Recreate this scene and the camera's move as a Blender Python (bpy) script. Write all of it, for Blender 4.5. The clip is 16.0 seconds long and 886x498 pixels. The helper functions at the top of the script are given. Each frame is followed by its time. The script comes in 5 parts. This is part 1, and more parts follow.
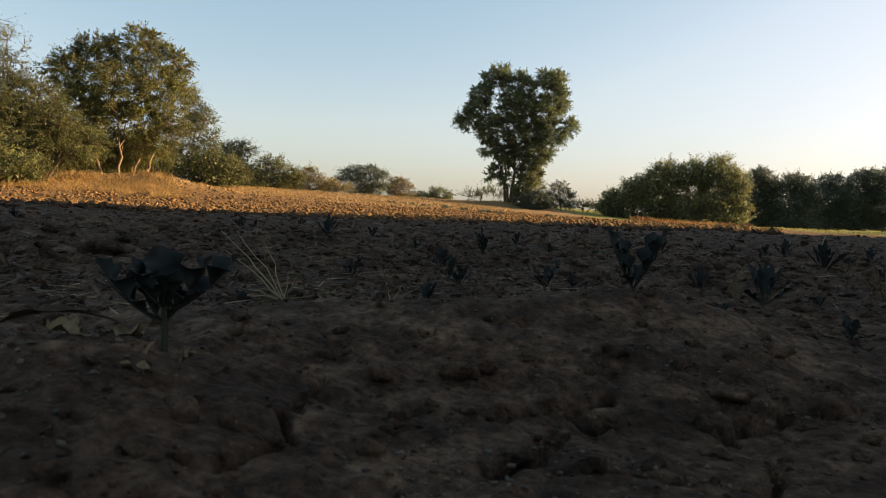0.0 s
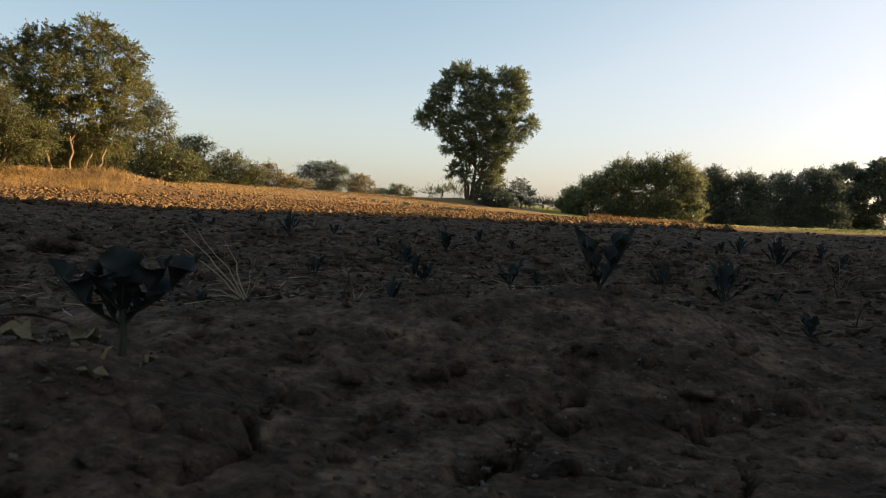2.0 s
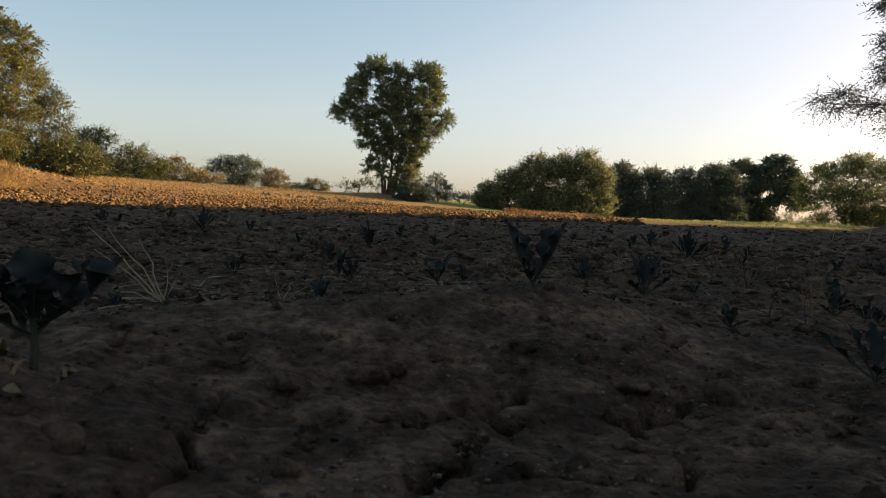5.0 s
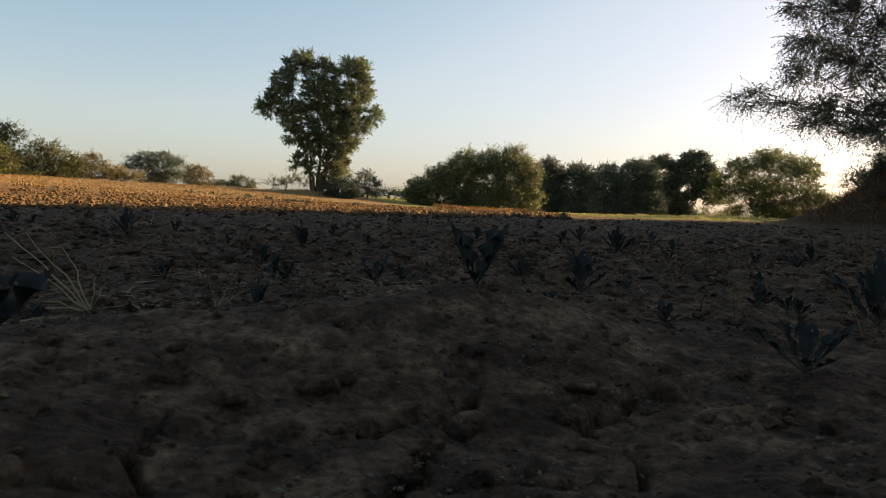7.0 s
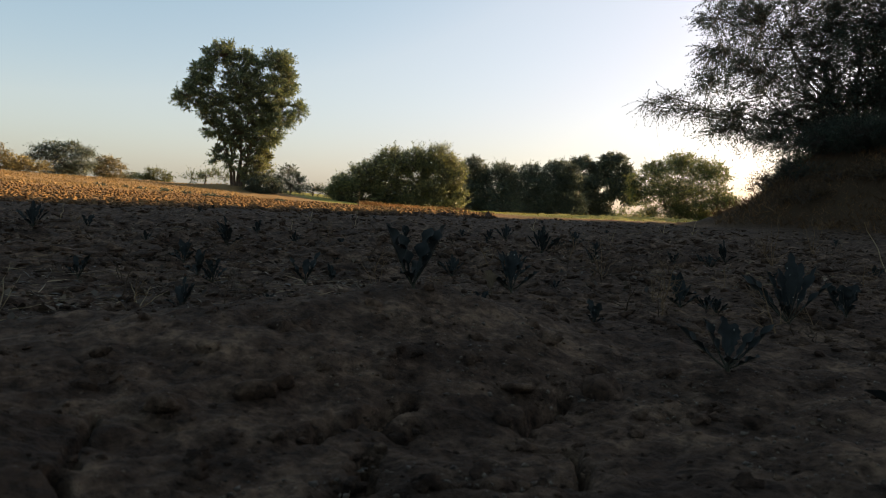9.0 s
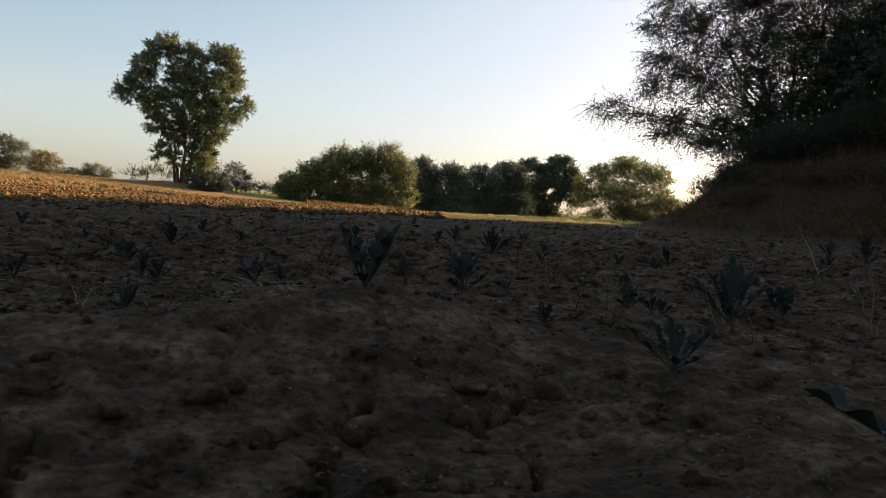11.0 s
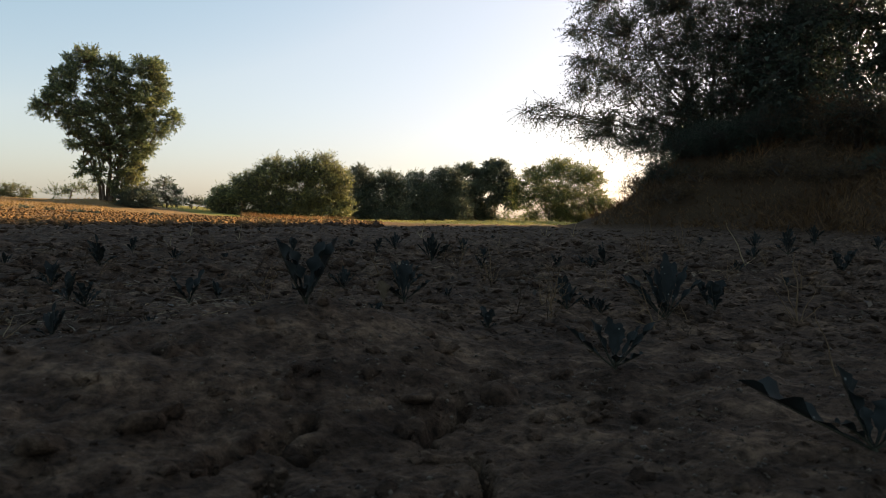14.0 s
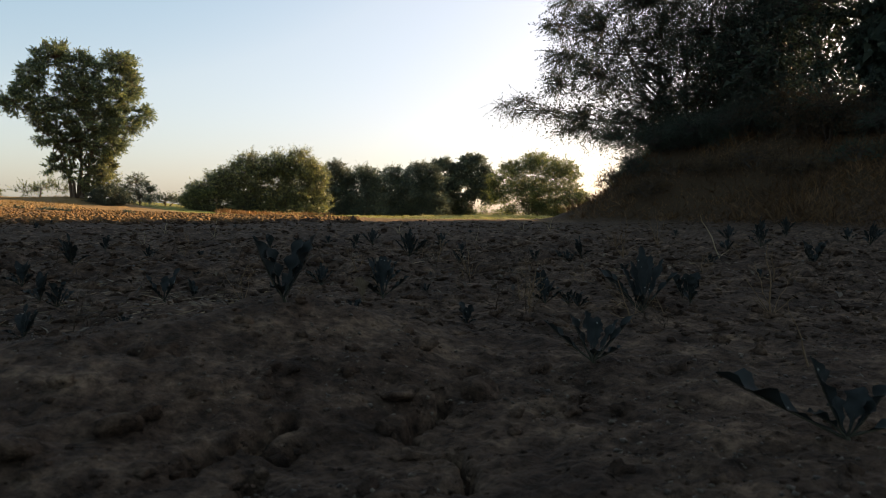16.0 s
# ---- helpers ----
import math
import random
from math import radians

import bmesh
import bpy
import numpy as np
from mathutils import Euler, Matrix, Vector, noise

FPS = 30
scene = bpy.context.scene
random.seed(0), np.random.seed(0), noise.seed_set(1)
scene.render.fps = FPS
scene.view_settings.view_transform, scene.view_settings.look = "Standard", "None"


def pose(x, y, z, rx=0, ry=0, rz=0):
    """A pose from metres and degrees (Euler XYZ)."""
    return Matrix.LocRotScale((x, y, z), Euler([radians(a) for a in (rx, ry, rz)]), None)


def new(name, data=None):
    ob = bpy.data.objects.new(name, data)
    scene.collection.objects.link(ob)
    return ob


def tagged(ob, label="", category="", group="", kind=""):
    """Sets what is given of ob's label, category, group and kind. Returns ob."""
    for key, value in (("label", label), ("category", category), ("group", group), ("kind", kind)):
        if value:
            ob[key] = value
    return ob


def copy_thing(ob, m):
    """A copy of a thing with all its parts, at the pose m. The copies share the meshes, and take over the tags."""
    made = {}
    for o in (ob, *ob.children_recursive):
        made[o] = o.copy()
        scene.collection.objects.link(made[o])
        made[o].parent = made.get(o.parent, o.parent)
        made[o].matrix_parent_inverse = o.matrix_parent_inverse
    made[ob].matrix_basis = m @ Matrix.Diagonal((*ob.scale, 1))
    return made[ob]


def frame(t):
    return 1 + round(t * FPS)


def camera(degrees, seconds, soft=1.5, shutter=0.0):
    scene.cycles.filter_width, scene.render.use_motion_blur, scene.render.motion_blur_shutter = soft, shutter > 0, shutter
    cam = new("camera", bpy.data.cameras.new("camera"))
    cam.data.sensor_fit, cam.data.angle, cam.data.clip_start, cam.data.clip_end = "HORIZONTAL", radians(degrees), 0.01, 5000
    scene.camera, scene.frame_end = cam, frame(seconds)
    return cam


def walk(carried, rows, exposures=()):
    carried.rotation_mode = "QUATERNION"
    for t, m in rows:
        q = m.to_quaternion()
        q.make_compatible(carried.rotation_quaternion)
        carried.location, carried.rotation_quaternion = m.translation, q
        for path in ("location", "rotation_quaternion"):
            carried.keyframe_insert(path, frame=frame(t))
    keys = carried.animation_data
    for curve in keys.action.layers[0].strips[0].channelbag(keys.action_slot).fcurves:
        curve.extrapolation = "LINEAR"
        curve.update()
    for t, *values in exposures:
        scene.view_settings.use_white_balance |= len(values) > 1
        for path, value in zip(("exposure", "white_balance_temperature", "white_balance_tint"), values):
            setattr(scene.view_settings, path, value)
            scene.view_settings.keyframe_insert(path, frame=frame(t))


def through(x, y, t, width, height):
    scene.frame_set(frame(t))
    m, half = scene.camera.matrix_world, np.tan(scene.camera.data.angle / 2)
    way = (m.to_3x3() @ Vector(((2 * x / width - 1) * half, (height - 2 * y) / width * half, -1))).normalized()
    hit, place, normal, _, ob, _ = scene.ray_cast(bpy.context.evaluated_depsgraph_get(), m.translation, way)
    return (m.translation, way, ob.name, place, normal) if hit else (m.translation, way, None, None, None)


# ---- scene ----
cam = camera(65.1, 16.0, soft=0.36)
# seconds, eye, yaw to the left, pitch up, lean
PATH = [
    (0, 0.0011, -0.0000, 0.1869, 0.00, -3.21, 2.34),
    (0.5, -0.0014, 0.0023, 0.1881, -0.80, -3.13, 2.42),
    (1, -0.0037, 0.0060, 0.1881, -1.66, -3.32, 2.41),
    (1.5, -0.0056, 0.0086, 0.1891, -2.33, -3.26, 2.37),
    (2, -0.0082, 0.0127, 0.1882, -3.24, -3.31, 2.46),
    (2.5, -0.0136, 0.0173, 0.1879, -4.86, -3.60, 2.21),
    (3, -0.0171, 0.0229, 0.1909, -6.04, -3.38, 2.15),
    (3.5, -0.0197, 0.0246, 0.1900, -6.76, -3.30, 2.32),
    (4, -0.0228, 0.0269, 0.1900, -7.85, -3.45, 2.25),
    (6.5, -0.0427, 0.0441, 0.1947, -14.18, -3.50, 1.96),
    (7, -0.0478, 0.0464, 0.1984, -15.86, -3.61, 1.73),
    (7.5, -0.0510, 0.0497, 0.1982, -16.99, -3.38, 2.09),
    (8, -0.0540, 0.0519, 0.1970, -18.41, -3.44, 2.33),
    (8.5, -0.0587, 0.0553, 0.1993, -20.28, -3.20, 2.45),
    (9, -0.0630, 0.0567, 0.2012, -22.11, -3.57, 2.54),
    (11.5, -0.0701, 0.0603, 0.2038, -27.33, -3.15, 3.03),
    (12, -0.0689, 0.0629, 0.2054, -28.53, -2.96, 2.54),
    (12.5, -0.0688, 0.0593, 0.2092, -29.68, -2.73, 1.45),
    (13, -0.0680, 0.0616, 0.2082, -30.57, -2.63, 1.18),
    (13.5, -0.0682, 0.0613, 0.2080, -30.99, -2.55, 1.01),
    (14, -0.0683, 0.0621, 0.2064, -31.28, -2.65, 0.92),
    (14.5, -0.0685, 0.0618, 0.2076, -31.32, -2.74, 0.86),
    (15, -0.0677, 0.0632, 0.2077, -31.42, -2.76, 0.78),
    (15.5, -0.0677, 0.0624, 0.2071, -31.62, -3.04, 0.67),
    (16, -0.0695, 0.0630, 0.2083, -33.14, -3.05, 0.43),
]
cam.data.dof.use_dof, cam.data.dof.focus_distance, cam.data.dof.aperture_fstop = True, 8.0, 17.0
walk(cam, [(t, pose(x, y, z, 0, 0, yaw) @ pose(0, 0, 0, 90 + pitch, 0, 0) @ pose(0, 0, 0, 0, 0, roll)) for t, x, y, z, yaw, pitch, roll in PATH],
     exposures=[(0.0, 1.46, 8550, 17), (7.0, 1.33, 8550, 17), (12.0, 1.41, 8550, 17), (16.0, 1.46, 8500, 17)])

# ---- light: low evening sun from the right, clear sky ----
SUN_AZ, SUN_EL = 80.0, 13.0
world = bpy.data.worlds.new("evening_sky")
scene.world = world
world.use_nodes = True
nt = world.node_tree
sky = nt.nodes.new("ShaderNodeTexSky")
sky.sky_type, sky.sun_disc = "NISHITA", False
sky.sun_elevation, sky.sun_rotation = radians(SUN_EL), radians(SUN_AZ)
sky.air_density, sky.dust_density, sky.ozone_density, sky.altitude = 1.0, 2.0, 4.3, 200
pale = nt.nodes.new("ShaderNodeHueSaturation")
pale.inputs["Saturation"].default_value = 0.85
nt.links.new(sky.outputs[0], pale.inputs["Color"])
haze = nt.nodes.new("ShaderNodeMix")
haze.data_type = "RGBA"
haze.inputs[0].default_value = 0.36
haze.inputs[7].default_value = (1.66, 2.16, 2.42, 1)
nt.links.new(pale.outputs[0], haze.inputs[6])
# deep blue where the sky is clear and dim, faint rose where the haze makes it bright or ruddy
def sky_math(kind, a, b):
    k = nt.nodes.new("ShaderNodeMath")
    k.operation = kind
    for sock, v in zip(k.inputs, (a, b)):
        if isinstance(v, float):
            sock.default_value = v
        else:
            nt.links.new(v, sock)
    return k.outputs[0]


bands = nt.nodes.new("ShaderNodeSeparateColor")
nt.links.new(haze.outputs[2], bands.inputs[0])
ruddy = sky_math("MULTIPLY", sky_math("SUBTRACT", sky_math("DIVIDE", bands.outputs[0], bands.outputs[2]), 0.52), 2.4)
bright = sky_math("MULTIPLY", sky_math("SUBTRACT", bands.outputs[1], 1.75), 0.6)
tint = nt.nodes.new("ShaderNodeValToRGB")
tint.color_ramp.elements.new(0.4)
for stop, (where, hue) in zip(tint.color_ramp.elements, ((0.0, (0.73, 0.885, 0.93)), (0.4, (0.975, 0.955, 0.94)), (1.0, (0.99, 0.91, 0.915)))):
    stop.position, stop.color = where, (*hue, 1)
nt.links.new(sky_math("ADD", ruddy, bright), tint.inputs[0])
tinted = nt.nodes.new("ShaderNodeMix")
tinted.data_type, tinted.blend_type = "RGBA", "MULTIPLY"
tinted.inputs[0].default_value = 1.0
nt.links.new(haze.outputs[2], tinted.inputs[6])
nt.links.new(tint.outputs[0], tinted.inputs[7])
nt.links.new(tinted.outputs[2], nt.nodes["Background"].inputs[0])
nt.nodes["Background"].inputs[1].default_value = 0.127
sun = new("sun", bpy.data.lights.new("sun", "SUN"))
sun.data.energy, sun.data.angle, sun.data.color = 5.0, radians(0.6), (1.0, 0.76, 0.48)
sun_dir = Vector((math.sin(radians(SUN_AZ)) * math.cos(radians(SUN_EL)), math.cos(radians(SUN_AZ)) * math.cos(radians(SUN_EL)), math.sin(radians(SUN_EL))))
sun.rotation_euler = sun_dir.to_track_quat("Z", "Y").to_euler()
sun.location = sun_dir * 100


# ---- number helpers ----
def hashed(xi, yi, seed):
    h = (xi.astype(np.int64) * 374761393 + yi.astype(np.int64) * 668265263 + seed * 144269504) & 0xFFFFFFFF
    h = ((h ^ (h >> 13)) * 1274126177) & 0xFFFFFFFF
    h = ((h ^ (h >> 15)) * 1103515245) & 0xFFFFFFFF
    return ((h ^ (h >> 16)) & 0xFFFFFF) / float(0xFFFFFF)


def vnoise(x, y, seed=0):
    """Smooth noise in 0..1 on the plane."""
    xf, yf = np.floor(x), np.floor(y)
    u, v = x - xf, y - yf
    u, v = u * u * (3 - 2 * u), v * v * (3 - 2 * v)
    a, b = hashed(xf, yf, seed), hashed(xf + 1, yf, seed)
    c, d = hashed(xf, yf + 1, seed), hashed(xf + 1, yf + 1, seed)
    return (a * (1 - u) + b * u) * (1 - v) + (c * (1 - u) + d * u) * v


def fbm(x, y, seed=0, octaves=4):
    total, amp, norm = 0, 1.0, 0
    for k in range(octaves):
        total = total + amp * (vnoise(x, y, seed + 17 * k) - 0.5)
        norm += amp
        x, y, amp = x * 2.03 + 3.1, y * 2.03 + 1.7, amp * 0.5
    return total / norm * 2


def smooth(t):
    t = np.clip(t, 0, 1)
    return t * t * (3 - 2 * t)


def bump(x, y, cx, cy, rx, ry, h):
    return h * np.exp(-(((x - cx) / rx) ** 2 + ((y - cy) / ry) ** 2))


# ---- the lie of the land ----
def land(x, y):
    """Broad height of the ground: level field, rise towards the lone tree, banks on both sides."""
    u, r = -0.75 * x + 0.66 * y, np.hypot(x, y)
    z = 0.95 * smooth((u - 14) / 19) * smooth((110 - r) / 45) - 0.25 * smooth((y - 25) / 25) * smooth((x - 3) / 15)
    wob = 1.2 * fbm(x * 0.15, y * 0.15, 5, 2)
    z = z + 2.0 * smooth((x - 12.7 - wob + 0.25 * np.clip(y - 8, 0, 9)) / 3.6) * smooth((14.4 - y) / 2.9) * smooth((60 - np.hypot(x, y)) / 20)
    z = z + 0.30 * fbm(x * 0.9, y * 0.9, 6, 3) * smooth((x - 13.5 + 0.25 * np.clip(y - 8, 0, 9)) / 2.5) * smooth((30 - np.hypot(x, y)) / 8)
    z = z + bump(x, y, -10.5, 25.0, 2.6, 1.6, 0.42) + bump(x, y, -15.5, 24.0, 3.5, 2.0, 0.18)
    z = z + bump(x, y, 4.0, 42.0, 2.2, 1.6, 0.3)
    return z


def ground_z(x, y):
    x, y = np.asarray(x, float), np.asarray(y, float)
    r = np.hypot(x, y)
    z = land(x, y)
    z = z + 0.05 * fbm(x * 0.5, y * 0.5, 11, 3) * smooth((r - 2.0) / 5)
    z = z + 0.028 * fbm(x * 2.6, y * 2.6, 21, 3) * (0.15 + 0.85 * smooth((r - 1.2) / 1.5))
    z = z + (0.012 + 0.030 * smooth((r - 1.35) / 1.6)) * fbm(x * 12, y * 12, 31, 4) * smooth((60 - r) / 40)
    z = z + 0.006 * fbm(x * 44, y * 44, 51, 3) * smooth((8 - r) / 5)
    lump = np.abs(fbm(x * 19, y * 19, 41, 3))
    z = z + (0.006 + 0.014 * smooth((r - 1) / 3)) * (0.35 - lump) * smooth((r - 0.35) / 0.5) * smooth((40 - r) / 20)
    # plant ridge, hollow before it, and the heaped soil beside the eye
    z = z + bump(x, y, 0.03, 0.98, 0.38, 0.17, 0.058) + bump(x, y, 0.32, 1.08, 0.17, 0.12, 0.055)
    z = z + bump(x, y, 0.33, 0.65, 0.26, 0.15, -0.035) + bump(x, y, -0.34, 0.60, 0.16, 0.24, 0.058)
    return z


CRACKS = [[(0.058, 0.652), (0.077, 0.679), (0.097, 0.696), (0.13, 0.714), (0.161, 0.732), (0.19, 0.738)], [(0.045, 0.500), (0.058, 0.53), (0.082, 0.544), (0.096, 0.601), (0.111, 0.634)],
          [(0.13, 0.714), (0.133, 0.697), (0.157, 0.693), (0.178, 0.698)], [(0.309, 0.625), (0.297, 0.59), (0.284, 0.56), (0.256, 0.52)], [(0.120, 0.536), (0.160, 0.520), (0.197, 0.512), (0.256, 0.520)],
          [(0.303, 0.688), (0.303, 0.702), (0.338, 0.724), (0.388, 0.755)], [(0.480, 0.812), (0.455, 0.782), (0.449, 0.757)], [(-0.119, 0.58), (-0.117, 0.625), (-0.118, 0.66), (-0.111, 0.70)],
          [(-0.124, 0.567), (-0.111, 0.529), (-0.124, 0.498), (-0.143, 0.458)], [(0.465, 0.668), (0.507, 0.671), (0.533, 0.67)]]


def crack_depth(x, y):
    """Depth of the drying cracks in the near clay."""
    wx = x + 0.009 * fbm(x * 55, y * 55, 91, 3)
    wy = y + 0.009 * fbm(x * 55 + 9, y * 55, 92, 3)
    deep = np.zeros_like(x)
    for k, line in enumerate(CRACKS):
        fine = 0.55 if k in (7, 8) else 1.0
        for (ax, ay), (bx, by) in zip(line, line[1:]):
            dx, dy = bx - ax, by - ay
            t = np.clip(((wx - ax) * dx + (wy - ay) * dy) / (dx * dx + dy * dy), 0, 1)
            far = np.hypot(wx - ax - t * dx, wy - ay - t * dy)
            deep = np.maximum(deep, fine * np.exp(-((far / fine / (0.0048 + 0.0036 * vnoise(x * 30, y * 30, 93))) ** 2)))
    return 0.038 * deep


# ---- materials ----
def material(name, rough=0.9):
    m = bpy.data.materials.new(name)
    m.use_nodes = True
    n = m.node_tree.nodes
    b = n["Principled BSDF"]
    b.inputs["Roughness"].default_value = rough
    b.inputs["Specular IOR Level"].default_value = 0.25
    return m, m.node_tree.nodes, m.node_tree.links, b


def node(n, kind, **vals):
    k = n.new(kind)
    for key, v in vals.items():
        k.inputs[key].default_value = v
    return k


def mixer(n, l, fac, a, b, blend="MIX"):
    k = n.new("ShaderNodeMix")
    k.data_type, k.blend_type = "RGBA", blend
    for sock, v in ((k.inputs[0], fac), (k.inputs[6], a), (k.inputs[7], b)):
        if hasattr(v, "is_linked"):
            l.new(v, sock)
        elif isinstance(v, (int, float)):
            sock.default_value = v
        else:
            sock.default_value = (*v, 1)
    return k.outputs[2]


def ramp(n, l, fac, *stops):
    k = n.new("ShaderNodeValToRGB")
    e = k.color_ramp.elements
    while len(e) < len(stops):
        e.new(0.5)
    for el, (p, c) in zip(e, stops):
        el.position, el.color = p, (*c, 1) if not isinstance(c, (int, float)) else (c, c, c, 1)
    l.new(fac, k.inputs[0])
    return k.outputs[0]


def leaf_material(name, dark, light, warm, through=0.35, rough=0.5):
    m, n, l, b = material(name, rough)
    geo = n.new("ShaderNodeNewGeometry")
    col = ramp(n, l, geo.outputs["Random Per Island"], (0.0, dark), (0.55, light), (1.0, warm))
    pos = node(n, "ShaderNodeTexNoise", Scale=0.9, Detail=2.0)
    l.new(geo.outputs["Position"], pos.inputs["Vector"])
    shade = ramp(n, l, pos.outputs["Fac"], (0.3, (0.62, 0.62, 0.6)), (0.7, (1.2, 1.2, 1.1)))
    col = mixer(n, l, 1.0, col, shade, "MULTIPLY")
    l.new(col, b.inputs["Base Color"])
    tr = n.new("ShaderNodeBsdfTranslucent")
    l.new(col, tr.inputs["Color"])
    mx = n.new("ShaderNodeMixShader")
    mx.inputs[0].default_value = through
    l.new(b.outputs[0], mx.inputs[1])
    l.new(tr.outputs[0], mx.inputs[2])
    l.new(mx.outputs[0], n["Material Output"].inputs[0])
    return m


def bark_material(name, a, c):
    m, n, l, b = material(name, 0.9)
    tc = n.new("ShaderNodeTexCoord")
    mp = n.new("ShaderNodeMapping")
    mp.inputs["Scale"].default_value = (9, 9, 1.6)
    l.new(tc.outputs["Object"], mp.inputs[0])
    no = node(n, "ShaderNodeTexNoise", Scale=2.0, Detail=6.0, Roughness=0.65)
    l.new(mp.outputs[0], no.inputs["Vector"])
    l.new(ramp(n, l, no.outputs["Fac"], (0.3, a), (0.7, c)), b.inputs["Base Color"])
    bp = node(n, "ShaderNodeBump", Strength=0.7, Distance=0.03)
    l.new(no.outputs["Fac"], bp.inputs["Height"])
    l.new(bp.outputs[0], b.inputs["Normal"])
    return m


def soil_material(name, zones):
    """Clayey field soil; zones adds the sunlit orange of ploughed soil past the shadow edge, young crop and dry grass
    litter by place.
    """
    m, n, l, b = material(name, 0.95)
    b.inputs["Specular IOR Level"].default_value = 0.12
    geo = n.new("ShaderNodeNewGeometry")
    P = geo.outputs["Position"]

    def noise_at(scale, detail=5.0, rough=0.6):
        k = node(n, "ShaderNodeTexNoise", Scale=scale, Detail=detail, Roughness=rough)
        l.new(P, k.inputs["Vector"])
        return k.outputs["Fac"]

    fine, mid, wide = noise_at(70, 6.0, 0.7), noise_at(14, 6.0, 0.65), noise_at(3.5, 4.0)
    # near soil kept dark: the shade over the field is partly in this colour
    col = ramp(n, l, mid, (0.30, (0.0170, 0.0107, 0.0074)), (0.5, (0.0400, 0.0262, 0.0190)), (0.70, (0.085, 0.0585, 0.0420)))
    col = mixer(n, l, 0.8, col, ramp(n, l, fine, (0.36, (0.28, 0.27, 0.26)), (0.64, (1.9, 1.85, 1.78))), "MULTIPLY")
    fleck = node(n, "ShaderNodeTexVoronoi", Scale=64.0)
    l.new(P, fleck.inputs["Vector"])
    col = mixer(n, l, ramp(n, l, fleck.outputs["Distance"], (0.05, 0.4), (0.11, 0.0)), col, (0.19, 0.155, 0.12))
    col = mixer(n, l, 0.6, col, ramp(n, l, wide, (0.38, (0.55, 0.52, 0.5)), (0.62, (1.5, 1.48, 1.42))), "MULTIPLY")
    if zones:
        sep = n.new("ShaderNodeSeparateXYZ")
        l.new(P, sep.inputs[0])

        def line(a, c, k, soft, jitter=3.0):
            """Mask that turns on over soft metres past a*x + c*y = k."""
            q = n.new("ShaderNodeVectorMath")
            q.operation = "DOT_PRODUCT"
            l.new(P, q.inputs[0])
            q.inputs[1].default_value = (a, c, 0)
            j = n.new("ShaderNodeMath")
            j.operation = "MULTIPLY_ADD"
            l.new(noise_at(0.6, 4.0), j.inputs[0])
            j.inputs[1].default_value = jitter
            l.new(q.outputs["Value"], j.inputs[2])
            r = n.new("ShaderNodeMapRange")
            r.inputs[1].default_value, r.inputs[2].default_value = k + jitter / 2 - soft / 2, k + jitter / 2 + soft / 2
            l.new(j.outputs[0], r.inputs[0])
            return r.outputs[0]

        def both(a, c):
            k = n.new("ShaderNodeMath")
            k.operation = "MULTIPLY"
            l.new(a, k.inputs[0])
            l.new(c, k.inputs[1])
            return k.outputs[0]

        # low sun painted in: soil turns brighter and orange beyond the shadow edge
        sunlit_soil = ramp(n, l, mid, (0.3, (0.066, 0.034, 0.0145)), (0.5, (0.145, 0.083, 0.036)), (0.72, (0.27, 0.170, 0.077)))
        col = mixer(n, l, line(-0.10, 1.0, 12.0, 4.0), col, sunlit_soil)
        straw = ramp(n, l, fine, (0.3, (0.16, 0.095, 0.042)), (0.7, (0.31, 0.205, 0.10)))
        col = mixer(n, l, line(-0.62, 0.78, 24.0, 2.0), col, straw)
        crop = ramp(n, l, fine, (0.35, (0.12, 0.115, 0.03)), (0.65, (0.24, 0.24, 0.065)))
        col = mixer(n, l, both(line(0.994, 0.108, 12.4, 1.0, 1.5), line(-0.1, 1.0, 14.0, 2.0)), col, crop)
        far = line(0.0, 1.0, 62.0, 10.0)
        col = mixer(n, l, far, col, (0.16, 0.13, 0.06))
        # bank soil darkened to carry the shade of the trees above it
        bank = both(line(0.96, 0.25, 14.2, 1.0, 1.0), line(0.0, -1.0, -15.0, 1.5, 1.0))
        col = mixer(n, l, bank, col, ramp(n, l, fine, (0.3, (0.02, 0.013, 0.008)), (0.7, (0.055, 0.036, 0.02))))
    l.new(col, b.inputs["Base Color"])
    b1 = node(n, "ShaderNodeBump", Strength=0.9, Distance=0.016)
    l.new(noise_at(38, 6.0, 0.7), b1.inputs["Height"])
    b2 = node(n, "ShaderNodeBump", Strength=0.6, Distance=0.003)
    l.new(noise_at(220, 3.0), b2.inputs["Height"])
    l.new(b1.outputs[0], b2.inputs["Normal"])
    l.new(b2.outputs[0], b.inputs["Normal"])
    return m


def blade_material(name, a, c, through=0.2):
    return leaf_material(name, a, tuple((p + q) / 2 for p, q in zip(a, c)), c, through, 0.6)


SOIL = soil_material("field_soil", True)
LEAF_TREE = leaf_material("leaf_grey_green", (0.038, 0.064, 0.058), (0.114, 0.162, 0.100), (0.29, 0.325, 0.125), 0.46)
LEAF_GOLD = leaf_material("leaf_olive", (0.078, 0.092, 0.037), (0.132, 0.143, 0.052), (0.20, 0.205, 0.070))
LEAF_DARK = leaf_material("leaf_dark_hedge", (0.038, 0.058, 0.056), (0.086, 0.116, 0.096), (0.18, 0.20, 0.12), 0.36)
# dark because these trees stand backlit; the shade is put into the leaf colour
LEAF_THORN_SHADED = leaf_material("leaf_thorn_shaded", (0.019, 0.034, 0.030), (0.034, 0.055, 0.045), (0.055, 0.076, 0.055))
